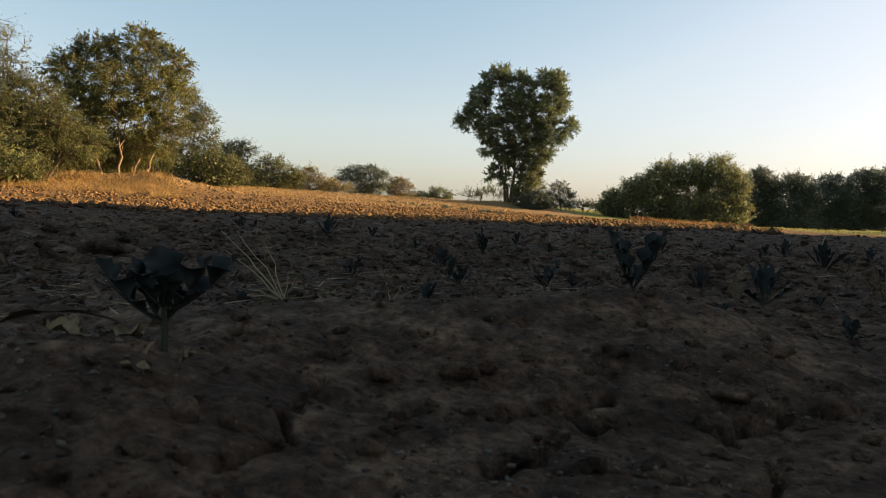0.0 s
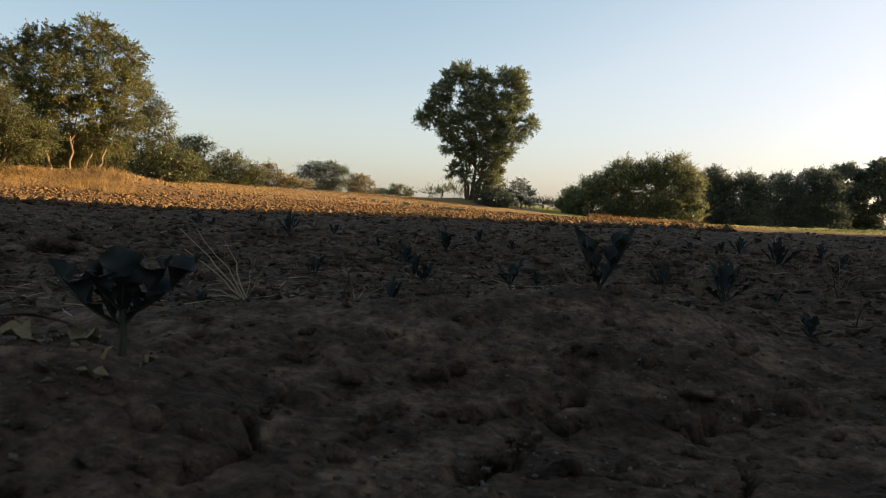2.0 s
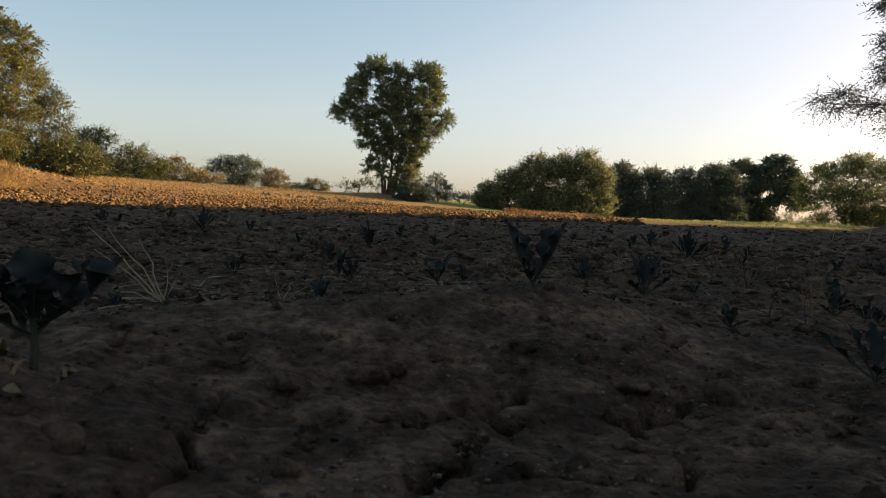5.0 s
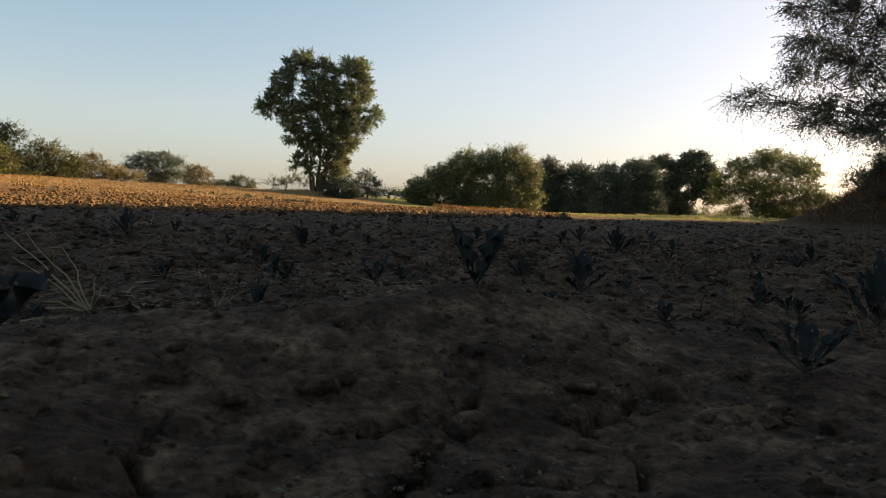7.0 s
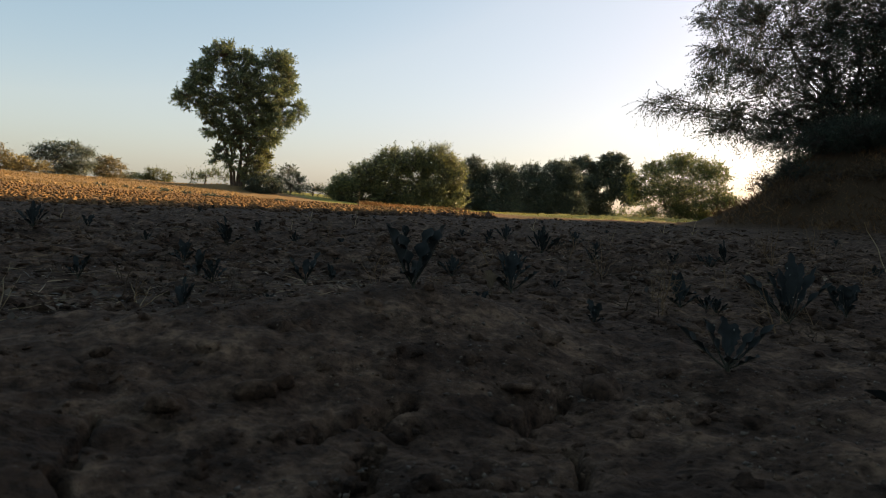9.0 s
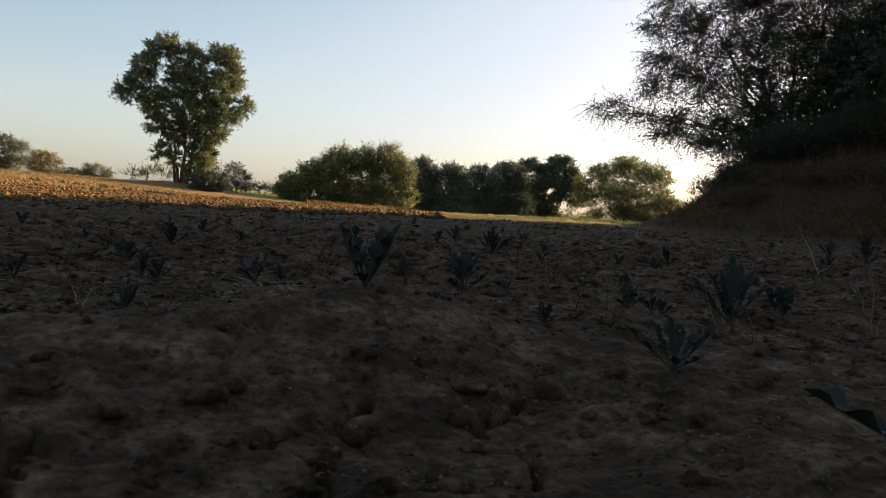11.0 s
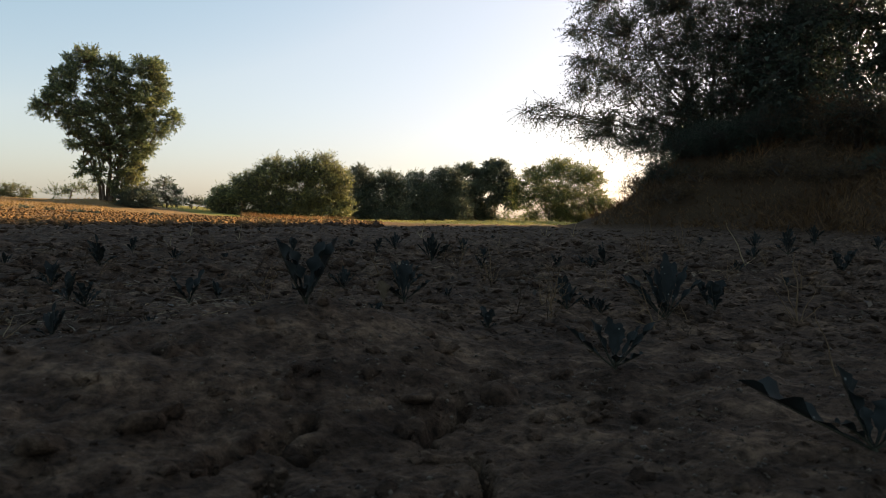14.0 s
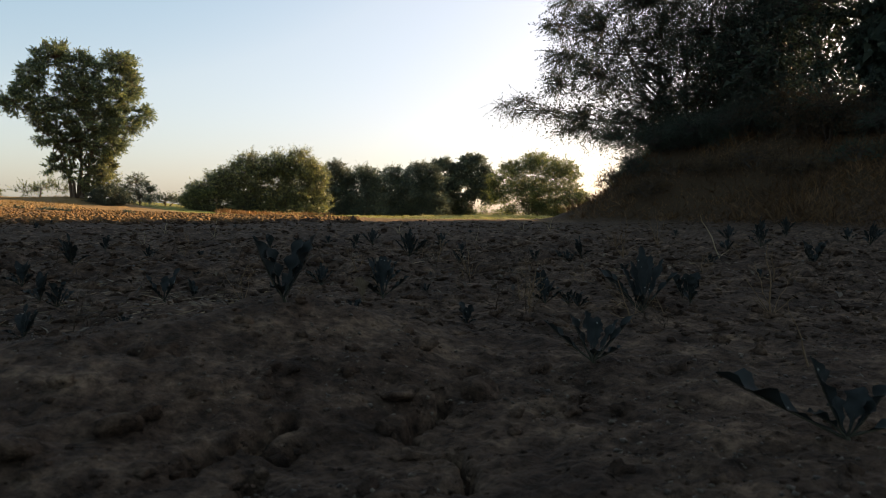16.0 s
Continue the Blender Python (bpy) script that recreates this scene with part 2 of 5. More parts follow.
LEAF_BUSH = leaf_material("leaf_fresh_bush", (0.052, 0.070, 0.056), (0.14, 0.165, 0.092), (0.33, 0.34, 0.125), 0.48)
LEAF_FINE = leaf_material("leaf_fine_olive", (0.055, 0.070, 0.034), (0.105, 0.120, 0.052), (0.17, 0.178, 0.068))
LEAF_STRAW = leaf_material("leaf_straw_olive", (0.11, 0.095, 0.045), (0.20, 0.165, 0.075), (0.30, 0.24, 0.11))
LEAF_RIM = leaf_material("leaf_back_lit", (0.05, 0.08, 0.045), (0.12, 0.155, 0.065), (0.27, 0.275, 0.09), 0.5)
BARK = bark_material("bark_brown", (0.05, 0.035, 0.025), (0.16, 0.115, 0.08))
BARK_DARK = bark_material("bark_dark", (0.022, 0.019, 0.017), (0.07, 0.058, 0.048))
BARK_PALE = bark_material("bark_pale", (0.10, 0.07, 0.042), (0.25, 0.18, 0.11))
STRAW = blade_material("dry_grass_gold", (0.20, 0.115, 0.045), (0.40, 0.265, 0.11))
# dull copy of the dry grass with the bank's shade in its colour
STRAW_SHADED = blade_material("dry_grass_shaded", (0.05, 0.026, 0.013), (0.15, 0.085, 0.04))


# ---- mesh helpers ----
def mesh_of(name, verts, faces, mat, flat=True):
    """One mesh object from vertex and equal-sided face arrays."""
    me = bpy.data.meshes.new(name)
    verts, faces = np.asarray(verts, np.float32), np.asarray(faces, np.int32)
    k = faces.shape[1]
    me.vertices.add(len(verts))
    me.vertices.foreach_set("co", verts.ravel())
    me.loops.add(faces.size)
    me.loops.foreach_set("vertex_index", faces.ravel())
    me.polygons.add(len(faces))
    me.polygons.foreach_set("loop_start", np.arange(0, faces.size, k, dtype=np.int32))
    me.update(calc_edges=True)
    if not flat:
        me.polygons.foreach_set("use_smooth", np.ones(len(faces), bool))
    me.materials.append(mat)
    return new(name, me)


def child(ob, parent, label=""):
    ob.parent = parent
    return tagged(ob, label) if label else ob


def thing(name, at, label, category, group="", kind=""):
    ob = new(name)
    ob.location = at
    return tagged(ob, label, category, group, kind)


def unit(v):
    return v / np.maximum(np.linalg.norm(v, axis=-1, keepdims=True), 1e-9)


def leaves(points, size, r, flat=0.3, droop=0.0, slim=0.55):
    """Pointed leaf blades, one rhombus each, at the given points."""
    n = len(points)
    along = unit(r.normal(size=(n, 3)) * (1, 1, 0.7) + (0, 0, -droop))
    up = unit(r.normal(size=(n, 3)) + (0, 0, flat * 3))
    side = unit(np.cross(along, up))
    s = (size * r.uniform(0.6, 1.35, n))[:, None]
    a, c = points - along * s * 0.5, points + along * s * 0.5
    mid = points + np.cross(side, along) * s * 0.08
    v = np.stack([a, mid + side * s * slim * 0.5, c, mid - side * s * slim * 0.5], 1).reshape(-1, 3)
    return v, np.arange(4 * n).reshape(n, 4)


def tubes(lines, radii, sides=6):
    """Tapered tubes along polylines, joined into vertex and face arrays."""
    vs, fs, base = [], [], 0
    for pts, rad in zip(lines, radii):
        pts = np.asarray(pts, float)
        tan = unit(np.gradient(pts, axis=0))
        ref = np.where(np.abs(tan[:, 2:3]) > 0.9, (1.0, 0, 0), (0, 0, 1.0))
        a = unit(np.cross(tan, ref))
        c = np.cross(tan, a)
        ang = np.linspace(0, 2 * np.pi, sides, endpoint=False)
        ring = pts[:, None] + np.asarray(rad)[:, None, None] * (np.cos(ang)[None, :, None] * a[:, None] + np.sin(ang)[None, :, None] * c[:, None])
        k = len(pts)
        vs.append(ring.reshape(-1, 3))
        i = np.arange(k - 1)[:, None] * sides + np.arange(sides)[None]
        j = np.arange(k - 1)[:, None] * sides + (np.arange(sides)[None] + 1) % sides
        fs.append(base + np.stack([i, j, j + sides, i + sides], -1).reshape(-1, 4))
        base += k * sides
    return np.concatenate(vs), np.concatenate(fs)


def bent(a, c, r, wobble, k=6, sag=0.0):
    t = np.linspace(0, 1, k)[:, None]
    p = np.asarray(a) * (1 - t) + np.asarray(c) * t
    w = r.normal(size=(k, 3)) * wobble * np.sin(np.pi * t)
    p = p + w
    p[:, 2] += sag * np.sin(np.pi * t[:, 0])
    return p


def sticks(a, c, ra, rc):
    """Tapered three-sided sticks from points a to points c, as vertex and face arrays."""
    t = unit(c - a)
    u = unit(np.cross(t, np.where(np.abs(t[:, 2:3]) > 0.9, (1.0, 0, 0), (0, 0, 1.0))))
    w = np.cross(t, u)
    ring = [np.cos(q) * u + np.sin(q) * w for q in (0.0, 2.094, 4.189)]
    v = np.stack([a + g * ra[:, None] for g in ring] + [c + g * rc[:, None] for g in ring], 1).reshape(-1, 3)
    i = np.arange(len(a))[:, None, None] * 6
    f = (i + np.array([[0, 1, 4, 3], [1, 2, 5, 4], [2, 0, 3, 5]])[None]).reshape(-1, 4)
    return v, f


def small_leaves(points, along, size, r, slim=0.5):
    """One pointed three-cornered leaf at each point, its base at the point."""
    n = len(points)
    s = (size * r.uniform(0.6, 1.4, n))[:, None]
    side = unit(np.cross(along, unit(r.normal(size=(n, 3)) + (0, 0, 0.6)))) * s * slim * 0.5
    v = np.stack([points - side, points + side, points + along * s], 1).reshape(-1, 3)
    return v, np.arange(3 * n).reshape(n, 3)


def tree(name, label, at, turn, trunks, lobes, leaf, bark, seed, group="", category="tree", space=0.5, sprays=8, reach=0.4, each=10, size=0.075,
         slim=0.5, lift=0.15, sag=0.25, out=0.8, trunk_r=0.1, fill=0.4, gaps=0.15, core=0.0, dark=1.6, twig_r=0.004, low=0.04, close=False):
    """A tree or bush. trunks: [(foot dx, dy, head dx, dy, dz)]; lobes: [(dx, dy, dz, rx, ry, rz)], both about the foot, dx across the view, dy away;
    turn: azimuth of the view line, degrees. Each lobe carries tufts, space metres apart; a tuft has sprays of leafy twigs, reach metres long."""
    r = np.random.default_rng(seed)
    cs, sn = math.cos(radians(turn)), math.sin(radians(turn))
    spin = np.array([[cs, -sn, 0], [sn, cs, 0], [0, 0, 1.0]])
    x, y = at
    foot = np.array([x, y, float(ground_z(x, y)) - 0.05])
    top = thing(name, foot, label, category, group)
    lines, radii, heads = [], [], []
    for fx, fy, hx, hy, hz in trunks:
        p = bent((fx, fy, -0.1), (hx, hy, hz), r, 0.025 * hz, 8)
        w = trunk_r * r.uniform(0.8, 1.15)
        lines.append(p)
        radii.append(w * np.linspace(1.25, 0.5, 8) * np.r_[1.3, np.ones(7)])
        heads.append((p, w))
    ctrs, rads = np.array([q[:3] for q in lobes]), np.array([q[3:] for q in lobes])
    bulk, rads = rads, np.maximum(rads - 0.4 * reach, 0.6 * rads)
    waves = r.normal(size=(3, 3)) * 1.6 / max(space, 0.2)
    shift = r.uniform(0, 6, 3)
    roots, spots, outs = [], [], []
    for k, (ctr, rad) in enumerate(zip(ctrs, rads)):
        a, b, c = rad ** 1.6
        area = 4 * math.pi * ((a * b + a * c + b * c) / 3) ** (1 / 1.6)
        n = max(4, int(area / space ** 2 * (1 + fill)))
        d = unit(r.normal(size=(n, 3)))
        inner = r.random(n) < fill / (1 + fill)
        pts = ctr + d * rad * np.where(inner, r.uniform(0.3, 0.85, n), r.uniform(0.86, 1.06, n))[:, None]
        depth = np.min([np.linalg.norm((pts - o) / q, axis=1) if m != k else np.full(n, 9.0) for m, (o, q) in enumerate(zip(ctrs, rads))], 0)
        wave = np.sin(pts @ waves.T + shift).sum(1)
        keep = (pts[:, 2] > low) & ((depth > 0.75) | (r.random(n) < 0.25)) & (wave > np.quantile(wave, gaps))
        p, w = heads[int(np.argmin([np.linalg.norm(h[0][-1] - ctr) for h in heads]))]
        root = p[r.integers(3, 8)]
        limb = bent(root, ctr, r, 0.07 * np.linalg.norm(ctr - root), 7, 0.1 * rad[2])
        lines.append(limb)
        radii.append(w * np.linspace(0.5, 0.10, 7))
        pts, d = pts[keep], d[keep]
        near = np.argmin(np.linalg.norm(limb[None, 1:] - pts[:, None], axis=2), 1) + 1
        roots.append(limb[near]), spots.append(pts), outs.append(d)
    roots, spots, outs = np.concatenate(roots), np.concatenate(spots), np.concatenate(outs)
    # branch to each tuft, bent once on its way
    elbow = (roots + spots) / 2 + r.normal(size=spots.shape) * 0.12 * np.linalg.norm(spots - roots, axis=1, keepdims=True)
    n, thick = len(spots), trunk_r * 0.11
    parts = [sticks(roots, elbow, np.full(n, thick + twig_r), np.full(n, thick * 0.6 + twig_r)), sticks(elbow, spots, np.full(n, thick * 0.6 + twig_r), np.full(n, twig_r))]
    # sprays of each tuft
    m = n * sprays
    grow = np.repeat(r.uniform(0.65, 1.3, n), sprays)
    start = np.repeat(elbow, sprays, 0) + np.repeat(spots - elbow, sprays, 0) * r.uniform(0.25, 1.0, (m, 1))
    way = unit(np.repeat(outs, sprays, 0) * out + r.normal(size=(m, 3)) * (1, 1, 0.75) * 0.62 + (0, 0, lift))
    length = reach * grow * r.uniform(0.45, 1.25, m)
    bend = unit(np.cross(way, r.normal(size=(m, 3)))) * 0.2
    mid = start + (way + bend) * length[:, None] * 0.5
    mid[:, 2] -= sag * length * 0.2
    tip = start + way * length[:, None]
    tip[:, 2] -= sag * length * 0.75
    if close:
        side = unit(np.cross(way, r.normal(size=(m, 3)))) * twig_r
        v = np.stack([start - side, start + side, mid + side * 0.8, mid - side * 0.8, tip], 1).reshape(-1, 3)
        parts.append((v, (np.arange(m)[:, None, None] * 5 + np.array([[0, 1, 2], [0, 2, 3], [3, 2, 4]])).reshape(-1, 3)))
    else:
        mid = (start + tip) / 2
        side = unit(np.cross(way, (0, 0, 1.0))) * twig_r
        v = np.stack([start - side, start + side, tip], 1).reshape(-1, 3)
        parts.append((v, np.arange(3 * m).reshape(m, 3)))
    t = np.tile(np.linspace(0.12, 1.0, each), m) + r.uniform(-0.04, 0.04, m * each)
    a, b, c = (np.repeat(q, each, 0) for q in (start, mid, tip))
    t = np.clip(t, 0, 1)[:, None]
    pts = np.where(t < 0.5, a + (b - a) * 2 * t, b + (c - b) * (2 * t - 1))
    along = unit(np.repeat(way, each, 0) * 0.7 + r.normal(size=pts.shape) * 0.75)
    ok = pts[:, 2] > low - 0.02
    v, f = small_leaves(pts[ok], along[ok], np.full(ok.sum(), size), r, slim)
    if core:
        inner = []
        for ctr, rad in zip(ctrs, bulk):
            k = int(core * 100 * rad[0] * rad[2])
            d = unit(r.normal(size=(k, 3))) * r.random((k, 1)) ** 0.5 * 0.85
            inner.append(ctr + d * rad)
        inner = np.concatenate(inner)
        inner = inner[inner[:, 2] > 0.1]
        v2, f2 = small_leaves(inner, unit(r.normal(size=inner.shape)), np.full(len(inner), size * dark), r, 0.7)
        v, f = np.concatenate([v, v2]), np.concatenate([f, f2 + len(v)])
    crown = tagged(child(mesh_of("crown", v @ spin, f, leaf), top), kind="stuff")
    base, vs, fs = 0, [], []
    for v, f in parts:
        vs.append(v)
        fs.append((f if f.shape[1] == 3 else np.concatenate([f[:, :3], f[:, [0, 2, 3]]])) + base)
        base += len(v)
    tagged(child(mesh_of("branchwork", np.concatenate(vs) @ spin, np.concatenate(fs), bark), crown), kind="stuff")
    for k, (q, w) in enumerate(zip(lines, radii)):
        v, f = tubes([q @ spin], [w], 8 if k < len(trunks) else 5)
        child(mesh_of("trunk" if k < len(trunks) else "limb", v, f, bark, False), top)
    return top


def polar(az, d):
    return d * math.sin(radians(az)), d * math.cos(radians(az))


# ---- ground: one sheet to the horizon, finest near the eye ----
def build_ground():
    rings = [0.01]
    while rings[-1] < 4000:
        q = rings[-1]
        rings.append(q * (1.12 if q < 0.2 else 1.0052 if 0.42 < q < 0.85 else 1.0115 if q < 2.2 else 1.018 if q < 7 else 1.03 if q < 60 else 1.12))
    rings = np.array(rings)
    az = np.radians(np.concatenate([np.arange(-37, 70, 0.205), np.arange(70, 323, 3.0)]))
    R, A = np.meshgrid(rings, az, indexing="ij")
    X, Y = R * np.sin(A), R * np.cos(A)
    Z = ground_z(X, Y)
    near = R < 1.0
    Z[near] -= crack_depth(X[near], Y[near])
    n, k = R.shape
    i = np.arange(n - 1)[:, None] * k + np.arange(k)[None]
    j = np.arange(n - 1)[:, None] * k + (np.arange(k)[None] + 1) % k
    f = np.stack([i, i + k, j + k, j], -1).reshape(-1, 4)
    verts = np.stack([X, Y, Z], -1).reshape(-1, 3)
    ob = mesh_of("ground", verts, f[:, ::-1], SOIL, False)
    return tagged(ob, "dark cracked clay soil of a ploughed field", "ground", "", "structure")


build_ground()

# ---- the lone tree and its undergrowth ----
tree("tree", "tall grey-green tree standing alone on the field edge", polar(5.4, 42), 5.4,
     [(-0.15, 0, -0.55, 0, 2.9), (0.05, 0.1, 0.1, 0.2, 3.4), (0.25, 0, 0.75, -0.2, 3.0), (-0.3, 0.1, -0.9, 0.2, 2.8), (0.15, -0.1, 0.5, 0, 2.4)],
     [(-0.97, 0, 7.32, 1.23, 1.28, 0.89), (-2.04, 0, 6.46, 0.82, 0.95, 0.75), (0.39, 0.1, 7.02, 1.03, 1.16, 0.89), (2.04, 0, 7.22, 1.03, 1.16, 0.89), (2.59, 0, 6.24, 0.75, 1.08, 1.03), (0.11, 0, 5.68, 1.44, 1.49, 1.03),
      (1.79, -0.2, 5.55, 1.23, 1.41, 1.09), (-2.72, 0, 4.86, 1.03, 1.12, 0.82), (-1.42, 0, 4.46, 1.16, 1.28, 0.96), (0.52, 0, 4.18, 1.37, 1.45, 1.03), (2.19, 0, 4.23, 1.16, 1.28, 0.96), (3.26, 0, 4.7, 0.55, 0.79, 0.75),
      (1.58, 0, 3.04, 1.16, 1.2, 0.82), (-0.1, 0, 2.92, 1.16, 1.2, 0.82), (-1.36, 0, 3.22, 0.75, 0.87, 0.68), (-0.9, 0, 1.95, 0.62, 0.7, 0.55), (1.11, 0, 2.29, 0.89, 0.83, 0.48), (-1.28, 0, 1.53, 0.41, 0.5, 0.41), (-2.3, 0, 5.7, 0.85, 0.85, 0.6), (-0.45, -0.3, 1.3, 0.5, 0.5, 0.6), (0.6, 0, 1.7, 0.6, 0.5, 0.5)],
     LEAF_TREE, BARK, 11, space=0.35, sprays=8, reach=0.34, each=10, size=0.084, slim=0.62, lift=0.25, sag=0.2, trunk_r=0.085, fill=0.55, gaps=0.15)
tree("bush", "yellow-green leafy bush at the foot of the lone tree", polar(6.8, 41.5), 6.8, [(0, 0, 0.1, 0, 0.9)],
     [(0.14, 0, 1.35, 0.88, 0.97, 0.88), (-0.57, 0, 0.83, 0.54, 0.59, 0.54), (0.43, 0, 2.03, 0.54, 0.56, 0.47)], LEAF_BUSH, BARK, 12, category="bush", trunk_r=0.05, space=0.3, size=0.08, reach=0.3, core=3)
tree("bush", "dark dense bush at the foot of the lone tree", polar(7.5, 40.6), 7.5, [(0, 0, 0.1, 0, 0.4)],
     [(0, 0, 0.62, 1.0, 0.84, 0.53), (-0.82, 0, 0.5, 0.47, 0.48, 0.4), (0.1, 0, 0.25, 1.1, 0.7, 0.25)], LEAF_DARK, BARK, 15, category="bush", trunk_r=0.05, space=0.3, size=0.08, reach=0.28, core=5)
tree("bush", "dark open bush beside the lone tree", polar(9.4, 45), 9.4, [(0, 0, 0.1, 0, 0.8)],
     [(-0.09, 0, 1.37, 0.7, 0.77, 0.7), (-0.57, 0, 0.83, 0.7, 0.69, 0.56), (0.45, 0, 0.87, 0.7, 0.69, 0.56), (-0.1, 0, 0.35, 1.0, 0.7, 0.35)], LEAF_DARK, BARK, 13, category="bush", trunk_r=0.05, space=0.34, size=0.075, reach=0.4, sprays=6, lift=0.5)
tree("bush", "thin half-bare bush beside the lone tree", polar(2.9, 43), 2.9, [(0, 0, 0.1, 0, 0.5)],
     [(0.26, 0, 0.62, 0.77, 0.73, 0.56), (-0.64, 0, 0.31, 0.7, 0.62, 0.42), (0.96, 0, 0.48, 0.56, 0.54, 0.42)], LEAF_TREE, BARK, 14, category="bush", trunk_r=0.04, space=0.36, size=0.07, reach=0.45, sprays=5, lift=0.7, sag=0.0)

# ---- left: trees along the grassy bank ----
tree("tree", "broad olive-green tree lit gold by low sun", polar(-25.3, 30), -25.3, [(0, -0.6, 0.3, -0.4, 2.3), (0.5, 0.1, 1.2, 0.2, 2.4), (-0.4, 0.2, -1.0, 0.2, 2.2), (0.9, -0.5, 1.3, -0.3, 1.2)],
     [(-1.71, 0, 4.15, 1.07, 1.05, 0.83), (-0.73, 0, 4.91, 0.98, 0.99, 0.83), (-0.09, 0, 5.36, 0.64, 0.62, 0.49), (0.81, 0, 5.33, 1.12, 1.1, 0.88), (2.01, 0, 4.83, 0.83, 0.89, 0.78), (2.24, 0, 3.74, 0.64, 0.83, 0.88),
      (1.18, -0.4, 3.72, 1.11, 1.19, 1.06), (-0.13, -0.4, 3.72, 1.11, 1.19, 1.06), (-1.32, 0, 3.22, 1.07, 1.1, 0.93), (0.48, -0.1, 2.5, 1.31, 1.2, 0.8), (1.84, 0, 2.4, 0.93, 0.97, 0.83), (-0.78, 0, 2.27, 1.07, 1.1, 0.93),
      (-1.62, 0.5, 1.49, 1.24, 1.15, 0.84), (0.89, 0.8, 1.44, 1.25, 1.05, 0.65)],
     LEAF_GOLD, BARK_PALE, 21, space=0.32, sprays=8, reach=0.34, each=11, size=0.06, slim=0.7, lift=0.1, trunk_r=0.058, fill=0.5, gaps=0.18)
tree("tree", "feathery thorn tree with fine olive leaves", polar(-30.6, 26), -30.6, [(0, 0, 0.2, 0, 1.6), (-0.4, 0, -1.0, 0, 1.8), (0.3, -0.2, 0.9, -0.2, 1.4)],
     [(-0.71, 0, 2.93, 0.97, 0.98, 0.8), (0.06, 0, 2.76, 0.97, 0.95, 0.76), (-0.48, 0, 1.81, 1.19, 1.19, 0.97), (0.59, 0, 1.82, 1.1, 1.09, 0.89), (1.41, 0, 1.35, 0.89, 0.88, 0.72), (-0.01, 0, 0.9, 1.35, 1.09, 0.64), (-1.74, 0, 2.46, 1.27, 1.28, 1.06), (-1.59, 0, 1.27, 1.27, 1.28, 1.06)],
     LEAF_FINE, BARK, 22, space=0.31, sprays=8, reach=0.44, each=11, size=0.055, slim=0.48, lift=0.15, sag=0.35, out=1.0, trunk_r=0.06, fill=0.5, gaps=0.08, core=7, dark=1.5)
tree("tree", "tall thin-crowned thorn tree on the bank", polar(-33.3, 29), -33.3, [(-0.6, 0, -0.2, 0, 3.0)],
     [(0.55, 0, 4.54, 0.71, 0.68, 0.52), (0.96, 0, 4.26, 0.42, 0.44, 0.38), (-0.09, 0, 4.47, 0.94, 0.96, 0.8), (0.45, 0, 3.83, 0.85, 0.68, 0.38), (-0.65, 0, 4.75, 1.09, 1.12, 0.94), (-0.5, 0, 3.3, 1.2, 1.2, 0.9)],
     LEAF_FINE, BARK, 23, space=0.36, sprays=6, reach=0.5, each=12, size=0.05, slim=0.45, lift=0.1, sag=0.3, out=1.0, trunk_r=0.09, gaps=0.25)
tree("tree", "sparse thorn tree with bare upper twigs", polar(-34.0, 30), -34.0, [(-0.5, 0, -0.2, 0, 4.2)], [(0.5, 0, 5.35, 0.85, 0.53, 0.15), (-0.6, 0, 4.9, 0.8, 0.7, 0.5)],
     LEAF_FINE, BARK, 29, space=0.5, sprays=4, reach=0.5, each=7, size=0.05, slim=0.4, lift=0.15, sag=0.2, out=1.2, trunk_r=0.06, fill=0.1, twig_r=0.007)
tree("tree", "dark spreading thorn bush behind the bank", polar(-20.0, 34), -20.0, [(0, 0, 0.2, 0, 1.4), (0.3, 0, 0.8, 0, 1.3)],
     [(-0.07, 0, 3.68, 0.66, 0.85, 0.89), (0.48, 0, 2.96, 0.66, 0.79, 0.78), (-0.17, 0, 2.4, 0.94, 1.0, 0.89), (0.82, 0, 2.08, 0.55, 0.67, 0.66), (-0.56, 0, 1.42, 1.05, 1.0, 0.78), (0.66, 0, 1.24, 0.78, 0.82, 0.72), (-0.02, 0, 0.87, 1.11, 0.91, 0.55)],
     LEAF_FINE, BARK, 24, space=0.34, sprays=7, reach=0.46, each=11, size=0.058, slim=0.45, lift=0.2, sag=0.3, out=1.0, trunk_r=0.06, core=6)
for a, d, w, h, sd in ((-27.2, 32, 1.8, 2.4, 25), (-23.6, 33, 1.7, 2.3, 26), (-30.0, 31, 1.8, 2.6, 27), (-33.0, 24, 1.2, 1.5, 28), (-18.2, 33, 1.5, 1.7, 30)):
    tree("bush", "olive thorn bush behind the grassy bank", polar(a, d), a, [(0, 0, 0.1, 0, 0.5 * h), (0.2, 0, -0.4, 0, 0.5 * h)],
         [(0, 0, 0.6 * h, 0.9 * w, w, 0.4 * h), (-0.5 * w, 0, 0.4 * h, 0.7 * w, w, 0.38 * h), (0.5 * w, 0, 0.4 * h, 0.7 * w, w, 0.38 * h), (0, -0.3, 0.2 * h, 1.1 * w, 0.8 * w, 0.22 * h)],
         LEAF_FINE, BARK, sd, "bushes behind the bank", "bush", space=0.5, sprays=7, reach=0.42, each=9, size=0.075, trunk_r=0.05, core=6)

